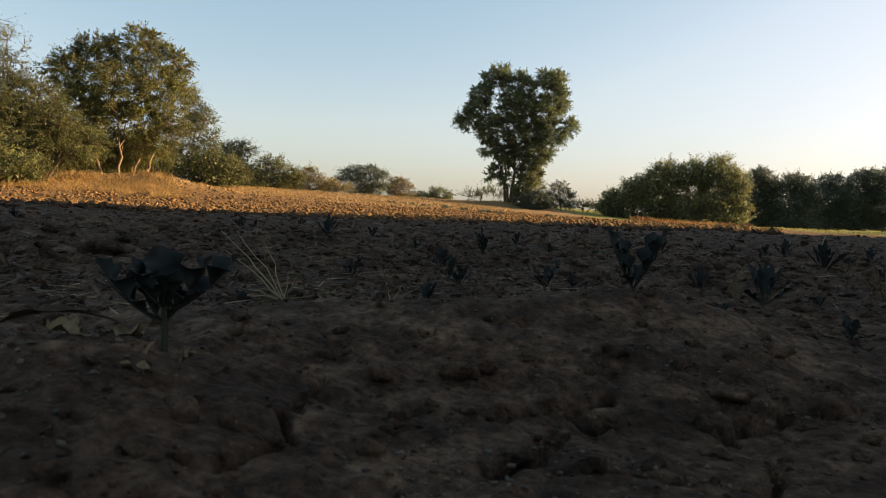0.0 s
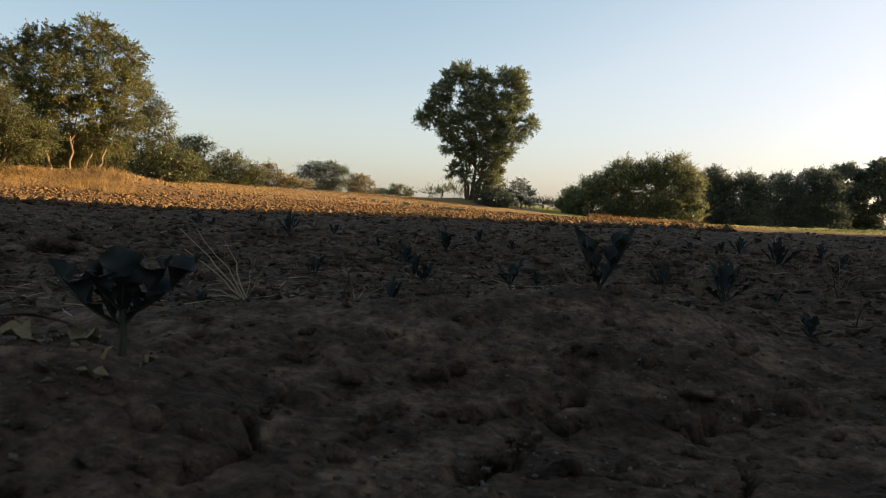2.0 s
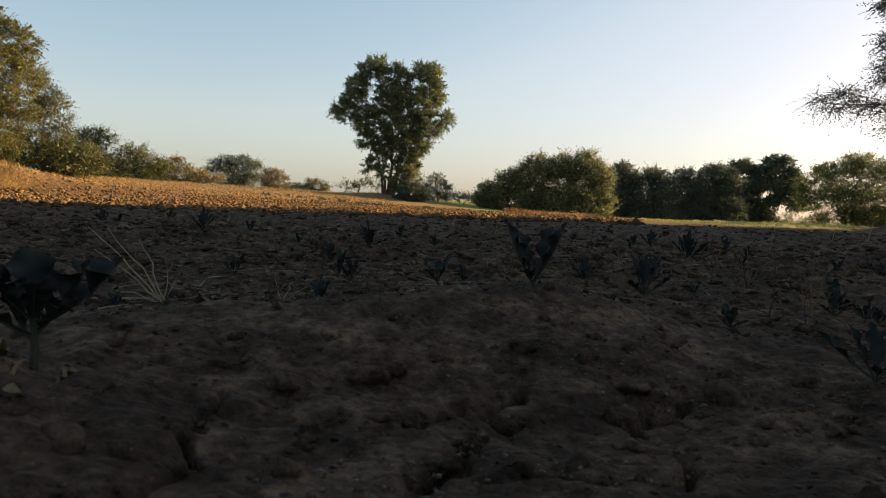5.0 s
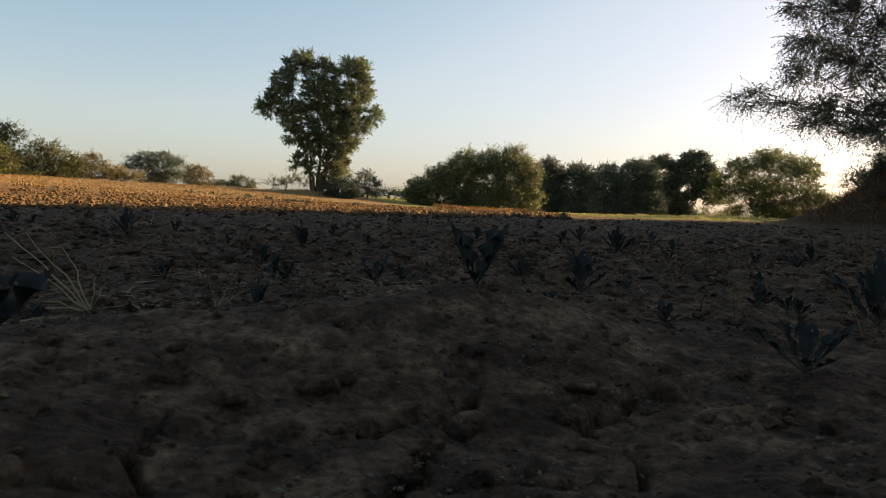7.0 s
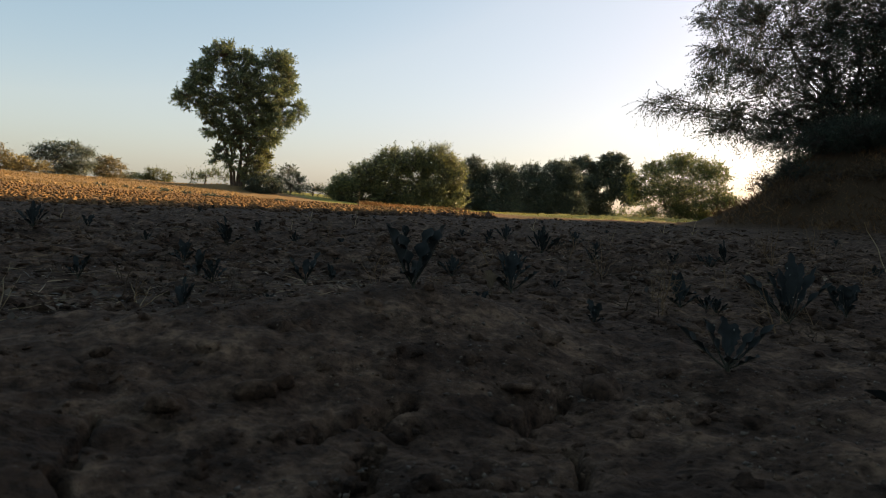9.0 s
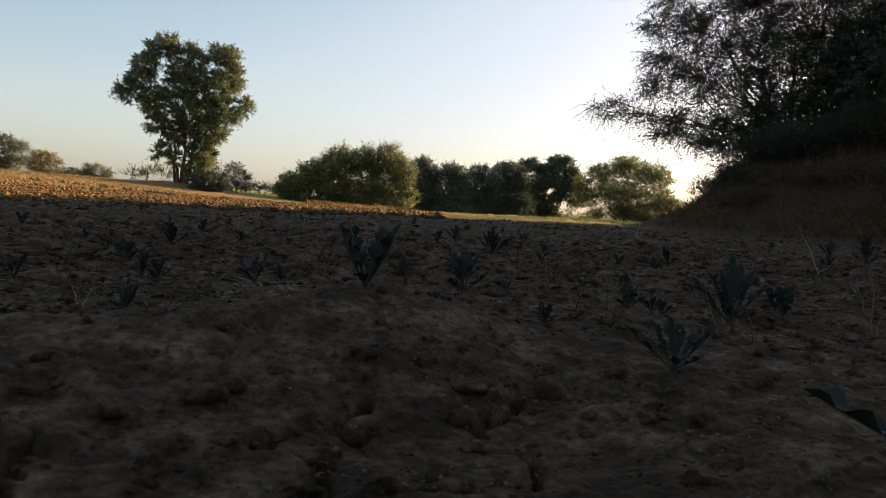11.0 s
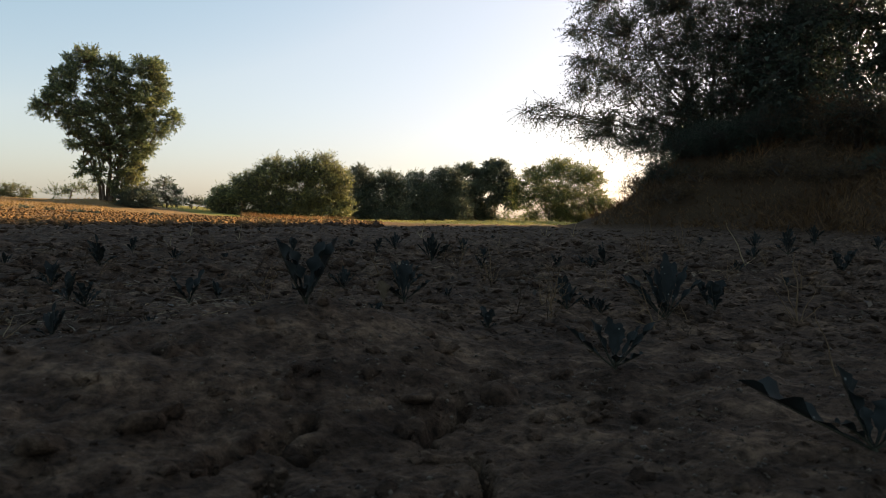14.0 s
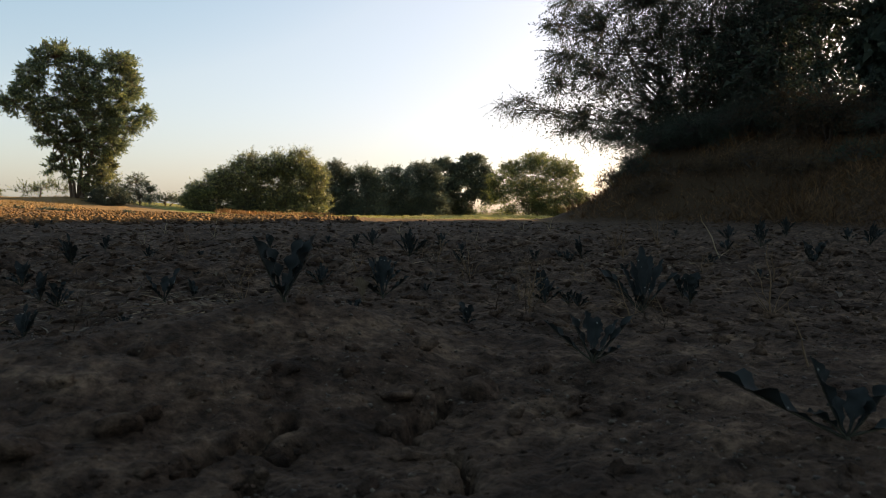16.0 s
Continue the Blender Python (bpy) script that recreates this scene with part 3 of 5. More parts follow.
# ---- bushes along the far side of the field: azimuth, distance, lobes ----
ROW = [("olive thorn bush at the far field edge", LEAF_FINE, -16.6, 42, [(0.08, 0, 2.22, 1.16, 1.05, 0.75), (-0.7, 0, 1.94, 1.16, 1.13, 0.89), (-0.21, 0, 1.0, 1.57, 1.35, 0.89), (0.9, 0, 0.9, 0.96, 0.94, 0.75), (-0.1, -0.3, 0.3, 1.7, 1.1, 0.35)]),
       ("olive thorn bush at the far field edge", LEAF_FINE, -13.6, 44, [(-0.38, 0, 1.71, 1.07, 0.95, 0.64), (0.31, 0, 1.13, 1.22, 1.06, 0.72), (-0.86, 0, 0.83, 1.22, 1.06, 0.72), (0.99, 0, 0.92, 1.0, 0.87, 0.57), (0, -0.2, 0.3, 1.7, 1.0, 0.35)]),
       ("straw-coloured low brush tapering along the field", LEAF_STRAW, -11.2, 45, [(0, 0, 1.09, 1.1, 0.89, 0.51), (1.07, 0, 0.78, 1.1, 0.85, 0.44), (-0.86, 0, 0.69, 1.1, 0.89, 0.51), (2.15, 0, 0.47, 1.1, 0.79, 0.33), (0.17, 0, 1.52, 0.66, 0.48, 0.22), (0.5, -0.2, 0.3, 2.2, 0.8, 0.32)]),
       ("flat-topped dark thorn tree at the far field edge", LEAF_DARK, -6.8, 60, [(0.12, 0, 2.51, 1.47, 1.13, 0.59), (-1.16, 0, 2.16, 1.27, 0.99, 0.54), (1.34, 0, 2.08, 1.17, 0.97, 0.59), (-1.76, 0, 1.55, 0.88, 0.7, 0.39), (-0.08, 0, 1.44, 1.76, 1.34, 0.68), (1.37, 0, 1.12, 1.27, 1.02, 0.59), (0.18, 0, 0.6, 1.76, 1.24, 0.55)]),
       ("pale half-bare bush at the far field edge", LEAF_STRAW, -3.8, 63, [(-0.1, 0, 1.67, 1.13, 0.96, 0.62), (-0.58, 0, 1.04, 1.33, 1.04, 0.56), (0.69, 0, 1.2, 0.82, 0.73, 0.51), (0, 0, 0.5, 1.4, 0.9, 0.5)]),
       ("olive thorn bush at the far field edge", LEAF_FINE, -0.4, 66, [(-0.24, 0, 0.98, 1.07, 0.92, 0.59), (0.84, 0, 0.71, 0.75, 0.65, 0.43), (-1.3, 0, 0.62, 0.97, 0.77, 0.43), (0, 0, 0.35, 1.3, 0.8, 0.4)]),
       ("olive thorn bush at the far field edge", LEAF_FINE, -2.4, 68, [(0.09, 0, 0.79, 0.78, 0.64, 0.39), (-0.45, 0, 0.55, 0.89, 0.67, 0.33)]),
       ("low dark bush at the far field edge", LEAF_DARK, 11.2, 50, [(-0.04, 0, 0.54, 0.97, 0.72, 0.34), (1.14, 0, 0.4, 0.9, 0.62, 0.3), (-1.0, 0, 0.5, 0.8, 0.6, 0.34)]),
       ("low dark bush at the far field edge", LEAF_DARK, 13.2, 49, [(0, 0, 0.5, 1.1, 0.7, 0.35), (1.2, 0, 0.7, 0.9, 0.7, 0.5)])]
for k, (label, leaf, a, d, lobes) in enumerate(ROW):
    tree("bush", label, polar(a, d), a, [(0, 0, 0.1, 0, 0.5 * lobes[0][2]), (0.2, 0, 0.5, 0, 0.45 * lobes[0][2])], lobes, leaf, BARK, 40 + k, "bushes at the far field edge", "bush",
         space=0.42, sprays=7, reach=0.5, each=9, size=0.08, slim=0.45, lift=0.3, sag=0.25, trunk_r=0.05, core=5, gaps=0.15)

# ---- right: dense hedge and trees ----
tree("bush", "large rounded bush, its sunny side yellow-green", polar(19.0, 46), 19.0, [(0, 0, 0.2, 0, 1.5), (0.6, 0, 1.6, 0, 1.4), (-0.5, 0, -2.0, 0, 1.2)],
     [(-4.2, 0, 1.6, 1.05, 0.99, 0.7), (-2.85, 0, 2.15, 1.35, 1.32, 1.0), (-1.22, 0, 2.82, 1.57, 1.61, 1.35), (0.45, 0, 2.96, 1.5, 1.52, 1.27), (1.88, 0, 3.1, 1.5, 1.61, 1.42), (2.95, 0, 2.35, 1.0, 1.3, 1.2),
      (-3.66, 0, 1.31, 1.8, 1.28, 0.62), (-1.07, 0, 1.26, 2.1, 1.57, 0.85), (1.43, 0, 1.35, 1.95, 1.57, 0.9), (3.2, 0, 1.1, 0.85, 0.95, 0.8), (-4.99, 0, 1.0, 0.6, 0.49, 0.5), (-3.5, -0.2, 0.5, 1.9, 1.1, 0.5), (-0.5, -0.3, 0.5, 2.4, 1.3, 0.5), (2.2, -0.3, 0.5, 2.0, 1.2, 0.5)],
     LEAF_BUSH, BARK, 31, category="bush", space=0.48, sprays=8, reach=0.6, each=8, size=0.098, slim=0.45, lift=0.75, sag=0.1, out=0.7, trunk_r=0.05, fill=0.4, core=9, gaps=0.12)
HEDGE = [(24.5, 54, [(-0.24, 0, 3.47, 1.37, 1.28, 1.07), (0.53, 0, 2.61, 1.27, 1.22, 1.07), (0.02, 0, 1.53, 1.79, 1.65, 1.35), (-0.97, 0, 1.73, 1.16, 1.22, 1.17), (0, -0.3, 0.5, 1.92, 1.32, 0.61)]),
         (26.9, 53, [(-0.22, 0, 3.18, 1.34, 1.2, 0.95), (0.51, 0, 2.43, 1.25, 1.2, 1.04), (-0.09, 0, 1.48, 1.86, 1.62, 1.23), (0, -0.3, 0.5, 2.04, 1.32, 0.61)]),
         (29.2, 55, [(-0.09, 0, 3.29, 1.61, 1.3, 0.89), (0.54, 0, 2.41, 1.61, 1.35, 0.99), (-0.17, 0, 1.38, 2.15, 1.68, 1.09), (0, -0.3, 0.5, 2.16, 1.32, 0.61)]),
         (31.4, 56, [(-0.12, 0, 3.81, 1.64, 1.26, 0.8), (0.66, 0, 2.91, 1.31, 1.21, 1.0), (-0.34, 0, 2.54, 1.64, 1.38, 1.0), (0.13, 0, 1.36, 2.29, 1.71, 1.0), (0, -0.3, 0.5, 2.28, 1.32, 0.61)])]
for k, (a, d, lobes) in enumerate(HEDGE):
    tree("tree", "dense dark tree of a field hedge", polar(a, d), a, [(0, 0, 0.2, 0, 2.1), (0.3, 0, -0.5, 0, 1.7)], lobes, LEAF_DARK, BARK, 61 + k, "trees of the field hedge",
         space=0.45, sprays=8, reach=0.5, each=9, size=0.09, slim=0.5, lift=0.35, sag=0.15, trunk_r=0.07, fill=0.4, core=9, gaps=0.12)
tree("tree", "round-topped dark tree with sky showing through", polar(34.2, 60), 34.2, [(-0.2, 0, -1.2, 0, 3.6), (0.2, 0, 1.2, 0, 3.8), (0.6, 0, 2.0, 0, 2.6)],
     [(-1.26, 0, 4.57, 1.28, 1.09, 0.71), (1.26, 0, 4.83, 1.52, 1.26, 0.77), (0.2, 0, 4.1, 1.18, 1.03, 0.71), (-0.47, 0, 3.13, 1.64, 1.36, 0.82), (2.44, 0, 3.97, 0.82, 0.84, 0.71), (-1.34, 0, 2.15, 1.99, 1.8, 1.28), (1.82, 0, 2.51, 0.94, 0.9, 0.71), (0.22, 0, 1.38, 1.28, 1.22, 0.94), (2.65, 0, 1.69, 0.82, 0.84, 0.71), (-1.4, 0, 0.7, 1.8, 1.2, 0.84), (0.6, 0, 0.5, 1.2, 0.84, 0.48), (1.4, 0, 3.3, 1.1, 0.9, 0.8), (2.6, 0, 2.9, 0.9, 0.8, 0.8), (1.2, 0, 2.0, 0.9, 0.8, 0.6)],
     LEAF_DARK, BARK, 65, "trees of the field hedge", space=0.46, sprays=8, reach=0.38, each=8, size=0.1, slim=0.65, lift=0.3, sag=0.1, trunk_r=0.06, fill=0.5, core=9, dark=1.8, gaps=0.06)
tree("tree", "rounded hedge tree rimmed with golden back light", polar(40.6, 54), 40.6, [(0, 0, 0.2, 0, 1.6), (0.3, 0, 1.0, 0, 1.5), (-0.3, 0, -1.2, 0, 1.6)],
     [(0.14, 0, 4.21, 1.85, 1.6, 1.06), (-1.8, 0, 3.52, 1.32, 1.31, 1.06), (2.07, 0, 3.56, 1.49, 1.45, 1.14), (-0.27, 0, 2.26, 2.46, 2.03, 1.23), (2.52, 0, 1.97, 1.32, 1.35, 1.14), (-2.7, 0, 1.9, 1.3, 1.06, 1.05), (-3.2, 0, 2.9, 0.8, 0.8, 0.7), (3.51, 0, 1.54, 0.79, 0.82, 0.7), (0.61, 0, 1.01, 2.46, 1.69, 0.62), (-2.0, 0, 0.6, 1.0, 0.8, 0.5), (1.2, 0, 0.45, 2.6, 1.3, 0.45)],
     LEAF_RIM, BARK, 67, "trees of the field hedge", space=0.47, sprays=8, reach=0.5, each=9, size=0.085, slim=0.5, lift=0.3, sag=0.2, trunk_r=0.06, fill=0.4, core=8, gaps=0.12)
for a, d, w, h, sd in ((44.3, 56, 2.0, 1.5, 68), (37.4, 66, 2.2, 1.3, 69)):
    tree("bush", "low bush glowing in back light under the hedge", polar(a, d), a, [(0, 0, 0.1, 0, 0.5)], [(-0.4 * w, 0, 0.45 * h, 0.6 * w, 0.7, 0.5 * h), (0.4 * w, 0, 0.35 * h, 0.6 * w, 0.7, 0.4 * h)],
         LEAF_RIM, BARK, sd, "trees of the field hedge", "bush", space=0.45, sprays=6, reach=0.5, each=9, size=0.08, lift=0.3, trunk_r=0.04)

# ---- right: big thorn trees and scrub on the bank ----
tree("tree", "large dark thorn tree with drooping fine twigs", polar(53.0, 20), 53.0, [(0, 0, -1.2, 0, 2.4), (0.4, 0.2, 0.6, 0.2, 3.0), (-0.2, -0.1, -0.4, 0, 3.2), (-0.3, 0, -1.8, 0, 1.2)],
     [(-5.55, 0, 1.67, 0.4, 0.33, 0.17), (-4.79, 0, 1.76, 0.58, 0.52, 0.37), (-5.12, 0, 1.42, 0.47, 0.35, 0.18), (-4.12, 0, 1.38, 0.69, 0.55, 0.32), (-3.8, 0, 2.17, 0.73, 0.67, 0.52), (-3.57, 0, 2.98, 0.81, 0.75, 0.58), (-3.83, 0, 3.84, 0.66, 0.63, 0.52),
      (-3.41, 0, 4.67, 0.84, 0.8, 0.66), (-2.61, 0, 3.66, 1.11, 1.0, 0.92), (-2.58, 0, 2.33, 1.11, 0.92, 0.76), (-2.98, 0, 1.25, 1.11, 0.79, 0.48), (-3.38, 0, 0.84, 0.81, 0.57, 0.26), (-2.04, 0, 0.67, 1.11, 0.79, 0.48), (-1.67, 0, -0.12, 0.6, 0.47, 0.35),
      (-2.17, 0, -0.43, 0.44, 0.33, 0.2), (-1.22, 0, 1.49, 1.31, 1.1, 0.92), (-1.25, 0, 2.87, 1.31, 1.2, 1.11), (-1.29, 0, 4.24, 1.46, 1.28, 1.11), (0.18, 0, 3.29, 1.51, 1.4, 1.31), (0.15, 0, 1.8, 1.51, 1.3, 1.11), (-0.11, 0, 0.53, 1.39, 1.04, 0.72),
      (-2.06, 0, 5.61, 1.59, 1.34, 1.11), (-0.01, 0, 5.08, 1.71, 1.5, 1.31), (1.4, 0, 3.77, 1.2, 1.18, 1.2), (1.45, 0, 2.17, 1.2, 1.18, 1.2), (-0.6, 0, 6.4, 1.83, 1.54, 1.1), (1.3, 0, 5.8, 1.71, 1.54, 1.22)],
     LEAF_THORN_SHADED, BARK_DARK, 71, "thorn trees on the bank", space=0.26, sprays=6, reach=0.46, each=8, size=0.056, slim=0.45, lift=0.0, sag=0.4, out=0.45, trunk_r=0.065, fill=0.55, gaps=0.08, twig_r=0.0035, low=-1.2, close=True)
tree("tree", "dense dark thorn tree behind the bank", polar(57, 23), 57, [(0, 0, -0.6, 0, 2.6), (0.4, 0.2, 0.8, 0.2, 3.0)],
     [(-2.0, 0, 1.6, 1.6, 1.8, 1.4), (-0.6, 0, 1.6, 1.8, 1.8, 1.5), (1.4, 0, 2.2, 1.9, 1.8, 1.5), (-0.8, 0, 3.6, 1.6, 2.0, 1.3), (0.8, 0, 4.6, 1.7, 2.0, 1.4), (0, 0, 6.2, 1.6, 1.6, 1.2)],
     LEAF_THORN_SHADED, BARK_DARK, 76, "thorn trees on the bank", space=0.6, sprays=7, reach=0.6, each=10, size=0.08, slim=0.5, sag=0.4, trunk_r=0.11, fill=0.5, core=5)
# trees past 70 degrees are added beside the view to block the sun
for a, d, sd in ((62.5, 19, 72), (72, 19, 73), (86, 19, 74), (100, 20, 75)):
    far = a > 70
    tree("tree", "dense dark thorn tree, seen or added unseen to shade the field", polar(a, d), a, [(0, 0, -0.6, 0, 2.6), (0.4, 0.2, 0.8, 0.2, 3.0)],
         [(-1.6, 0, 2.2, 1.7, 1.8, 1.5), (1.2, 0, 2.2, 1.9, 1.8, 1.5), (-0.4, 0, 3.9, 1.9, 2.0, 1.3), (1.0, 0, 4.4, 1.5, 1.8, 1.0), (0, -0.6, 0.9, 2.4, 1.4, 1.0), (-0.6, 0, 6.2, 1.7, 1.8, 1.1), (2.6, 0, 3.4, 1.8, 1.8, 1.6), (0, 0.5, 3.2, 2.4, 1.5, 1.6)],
         LEAF_THORN_SHADED, BARK_DARK, sd, "thorn trees on the bank", space=0.9 if far else 0.5, sprays=7, reach=0.6, each=8 if far else 10, size=0.2 if far else 0.065, slim=0.5, sag=0.4, trunk_r=0.11, fill=0.4, core=6 if far else 3, dark=2.2, gaps=0.25)
# the five beyond 30 m are added, hidden, to cast shade on the crop
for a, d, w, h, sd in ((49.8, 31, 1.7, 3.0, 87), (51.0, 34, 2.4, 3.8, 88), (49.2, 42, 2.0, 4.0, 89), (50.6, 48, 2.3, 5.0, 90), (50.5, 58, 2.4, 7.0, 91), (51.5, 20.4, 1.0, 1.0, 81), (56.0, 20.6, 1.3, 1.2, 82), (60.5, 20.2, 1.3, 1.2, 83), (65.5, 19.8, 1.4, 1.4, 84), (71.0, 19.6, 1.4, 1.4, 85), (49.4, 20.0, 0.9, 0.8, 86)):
    tree("bush", "dark tangled scrub bush, on the bank or added unseen for shade", polar(a, d), a, [(0, 0, 0.1, 0, 0.5 * h), (0.2, 0, -0.3, 0, 0.5 * h)],
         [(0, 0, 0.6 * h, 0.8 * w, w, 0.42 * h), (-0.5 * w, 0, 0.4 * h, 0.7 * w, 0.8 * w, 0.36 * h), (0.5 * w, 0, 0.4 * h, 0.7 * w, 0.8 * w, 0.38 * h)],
         LEAF_THORN_SHADED, BARK_DARK, sd, "scrub on the bank", "bush", space=0.3, sprays=6, reach=0.35, each=9, size=0.05, trunk_r=0.04, core=5)
LEAF_DRY = leaf_material("leaf_dry_brown", (0.045, 0.030, 0.018), (0.085, 0.058, 0.034), (0.14, 0.094, 0.055))
for a, d, w, h, mat, sd in ((47.4, 19.0, 0.5, 0.6, LEAF_THORN_SHADED, 401), (49.6, 18.6, 0.9, 0.8, LEAF_THORN_SHADED, 402), (52.2, 18.2, 1.1, 0.9, LEAF_THORN_SHADED, 403), (55.4, 18.0, 1.2, 1.0, LEAF_THORN_SHADED, 404),
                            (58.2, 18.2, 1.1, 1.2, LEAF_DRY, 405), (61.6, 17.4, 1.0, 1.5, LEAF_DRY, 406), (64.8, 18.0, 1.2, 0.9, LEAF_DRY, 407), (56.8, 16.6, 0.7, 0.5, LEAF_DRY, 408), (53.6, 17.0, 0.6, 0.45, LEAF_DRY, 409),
                            (51.0, 17.4, 0.5, 0.4, LEAF_DRY, 410), (46.6, 18.2, 0.5, 0.45, LEAF_DRY, 416), (48.4, 17.8, 0.6, 0.6, LEAF_THORN_SHADED, 417), (49.2, 17.0, 0.6, 0.5, LEAF_DRY, 418), (60.2, 16.0, 0.7, 0.5, LEAF_DRY, 411), (63.4, 15.8, 0.6, 0.45, LEAF_THORN_SHADED, 412), (67.0, 16.4, 1.0, 0.9, LEAF_THORN_SHADED, 413)):
    tree("bush", "dark low scrub bush on the bank" if mat is LEAF_THORN_SHADED else "brown withered scrub bush on the bank", polar(a, d), a, [(0, 0, 0.1, 0, 0.5 * h), (0.1, 0, -0.25, 0, 0.5 * h)],
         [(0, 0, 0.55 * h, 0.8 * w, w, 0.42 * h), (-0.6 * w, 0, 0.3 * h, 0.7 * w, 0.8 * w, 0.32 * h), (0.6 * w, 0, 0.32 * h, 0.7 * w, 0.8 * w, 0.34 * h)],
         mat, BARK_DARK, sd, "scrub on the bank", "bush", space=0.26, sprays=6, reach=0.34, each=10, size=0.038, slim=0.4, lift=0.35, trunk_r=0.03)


# ---- loose soil, litter and grass ----
def ico(level):
    bm = bmesh.new()
    bmesh.ops.create_icosphere(bm, subdivisions=level, radius=1.0)
    v = np.array([p.co[:] for p in bm.verts])
    f = np.array([[q.index for q in p.verts] for p in bm.faces])
    bm.free()
    return v, f


def clods(name, label, x, y, size, level, seed, sunk=0.1, mat=SOIL, tall=0.75):
    """Rough lumps of soil lying on the ground, in one mesh."""
    r = np.random.default_rng(seed)
    base, faces = ico(level) if level else (np.array([(1, 0, 0), (-1, 0, 0), (0, 1, 0), (0, -1, 0), (0, 0, 1.0), (0, 0, -1)]),
                                            np.array([(0, 2, 4), (2, 1, 4), (1, 3, 4), (3, 0, 4), (2, 0, 5), (1, 2, 5), (3, 1, 5), (0, 3, 5)]))
    n, k = len(x), len(base)
    turn = unit(r.normal(size=(n, 4)))
    w, a, b, c = turn.T
    rot = np.stack([1 - 2 * (b * b + c * c), 2 * (a * b - c * w), 2 * (a * c + b * w), 2 * (a * b + c * w), 1 - 2 * (a * a + c * c), 2 * (b * c - a * w),
                    2 * (a * c - b * w), 2 * (b * c + a * w), 1 - 2 * (a * a + b * b)], -1).reshape(n, 3, 3)
    rough = 0.28 * r.normal(size=(n, k, 1))
    if level > 2:
        rough = 0.10 * rough + sum(0.24 / m * np.sin(base[None] * m * 3.1 @ r.normal(size=(n, 3, 1)) + r.uniform(0, 6, (n, 1, 1))) for m in (0.6, 1.2, 2.2))
    shape = base[None] * r.uniform(0.55, 1.25, (n, 1, 3)) * (1 + rough)
    p = np.einsum("nij,nkj->nki", rot, shape) * np.asarray(size)[:, None, None] * (1, 1, tall)
    p += np.stack([x, y, ground_z(x, y) + sunk * np.asarray(size)], -1)[:, None]
    f = (faces[None] + (np.arange(n) * k)[:, None, None]).reshape(-1, 3)
    return tagged(mesh_of(name, p.reshape(-1, 3), f, mat, level < 2), label, "soil", "", "stuff")


def sector(n, az0, az1, r0, r1, r, power=1.0):
    """Random places in a ring sector; power under 2 gathers them towards the near edge."""
    d = (r0 ** power + (r1 ** power - r0 ** power) * r.random(n)) ** (1 / power)
    a = np.radians(r.uniform(az0, az1, n))
    return d * np.sin(a), d * np.cos(a)


def blades(name, label, x, y, height, width, mat, seed, lean=0.5, flat=False, category="grass"):
    """Narrow tapered grass blades or straws, in one mesh."""
    r = np.random.default_rng(seed)
    n = len(x)
    root = np.stack([x, y, ground_z(x, y) - 0.003], -1)
    way = unit(r.normal(size=(n, 3)) * (lean, lean, 0 if flat else 0.1) + (0, 0, 0 if flat else 1.0))
    way[:, 2] += r.uniform(0.0, 0.12, n) if flat else 0
    h = (np.asarray(height) * r.uniform(0.5, 1.3, n))[:, None]
    side = unit(np.cross(way, unit(r.normal(size=(n, 3))))) * (np.asarray(width) * r.uniform(0.6, 1.3, n))[:, None] / 2
    sag = unit(r.normal(size=(n, 3)) * (1, 1, 0)) * h * 0.18
    if flat:
        root[:, 2] += 0.006
    m, t = root + way * h * 0.55 + sag * 0.3, root + way * h + sag
    if not flat:
        t[:, 2] -= h[:, 0] * 0.08
    v = np.stack([root - side, root + side, m + side * 0.8, m - side * 0.8, t + side * 0.12, t - side * 0.12], 1).reshape(-1, 3)
    i = np.arange(n)[:, None] * 6
    f = np.concatenate([i + np.array([[0, 1, 2, 3]]), i + np.array([[3, 2, 4, 5]])])
    return tagged(mesh_of(name, v, f, mat), label, category, "", "stuff")


r = np.random.default_rng(3)
x, y = sector(800, -38, 74, 0.34, 2.4, r, 0.8)
clods("soil_clods", "small dark crumbs and clods of dry clay", x, y, 0.0025 + 0.0085 * r.random(800) ** 3, 2, 301)
x, y = sector(110, -38, 74, 0.48, 2.2, r, 0.9)
clods("large_clods", "rough lumps of dark clay on the ridge", x, y, 0.010 + 0.020 * r.random(110) ** 2, 3, 306, -0.4)
x, y = sector(3500, -38, 74, 0.3, 3.0, r, 0.8)
CRUMB = blade_material("crumb_clay", (0.018, 0.013, 0.010), (0.095, 0.075, 0.058), 0.0)
x2, y2 = sector(9000, -38, 74, 0.36, 2.6, r, 0.7)
keep = vnoise(x2 * 6, y2 * 6, 38) > 0.4
clods("clay_grit", "grit and pale flakes of dry clay", x2[keep], y2[keep], 0.0010 + 0.0035 * r.random(keep.sum()) ** 2.5, 0, 307, 0.2, CRUMB)
clods("soil_crumbs", "fine dark crumbs of clay on the field", x, y, 0.0015 + 0.004 * r.random(3500) ** 2, 0, 302)
x, y = sector(9000, -38, 74, 1.2, 5.0, r, 0.9)
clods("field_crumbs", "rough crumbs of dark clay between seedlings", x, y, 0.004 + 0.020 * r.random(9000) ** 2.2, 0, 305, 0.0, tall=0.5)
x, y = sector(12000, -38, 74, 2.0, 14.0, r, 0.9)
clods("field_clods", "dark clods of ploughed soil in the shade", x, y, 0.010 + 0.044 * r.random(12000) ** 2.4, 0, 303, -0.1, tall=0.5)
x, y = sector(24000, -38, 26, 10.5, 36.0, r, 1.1)
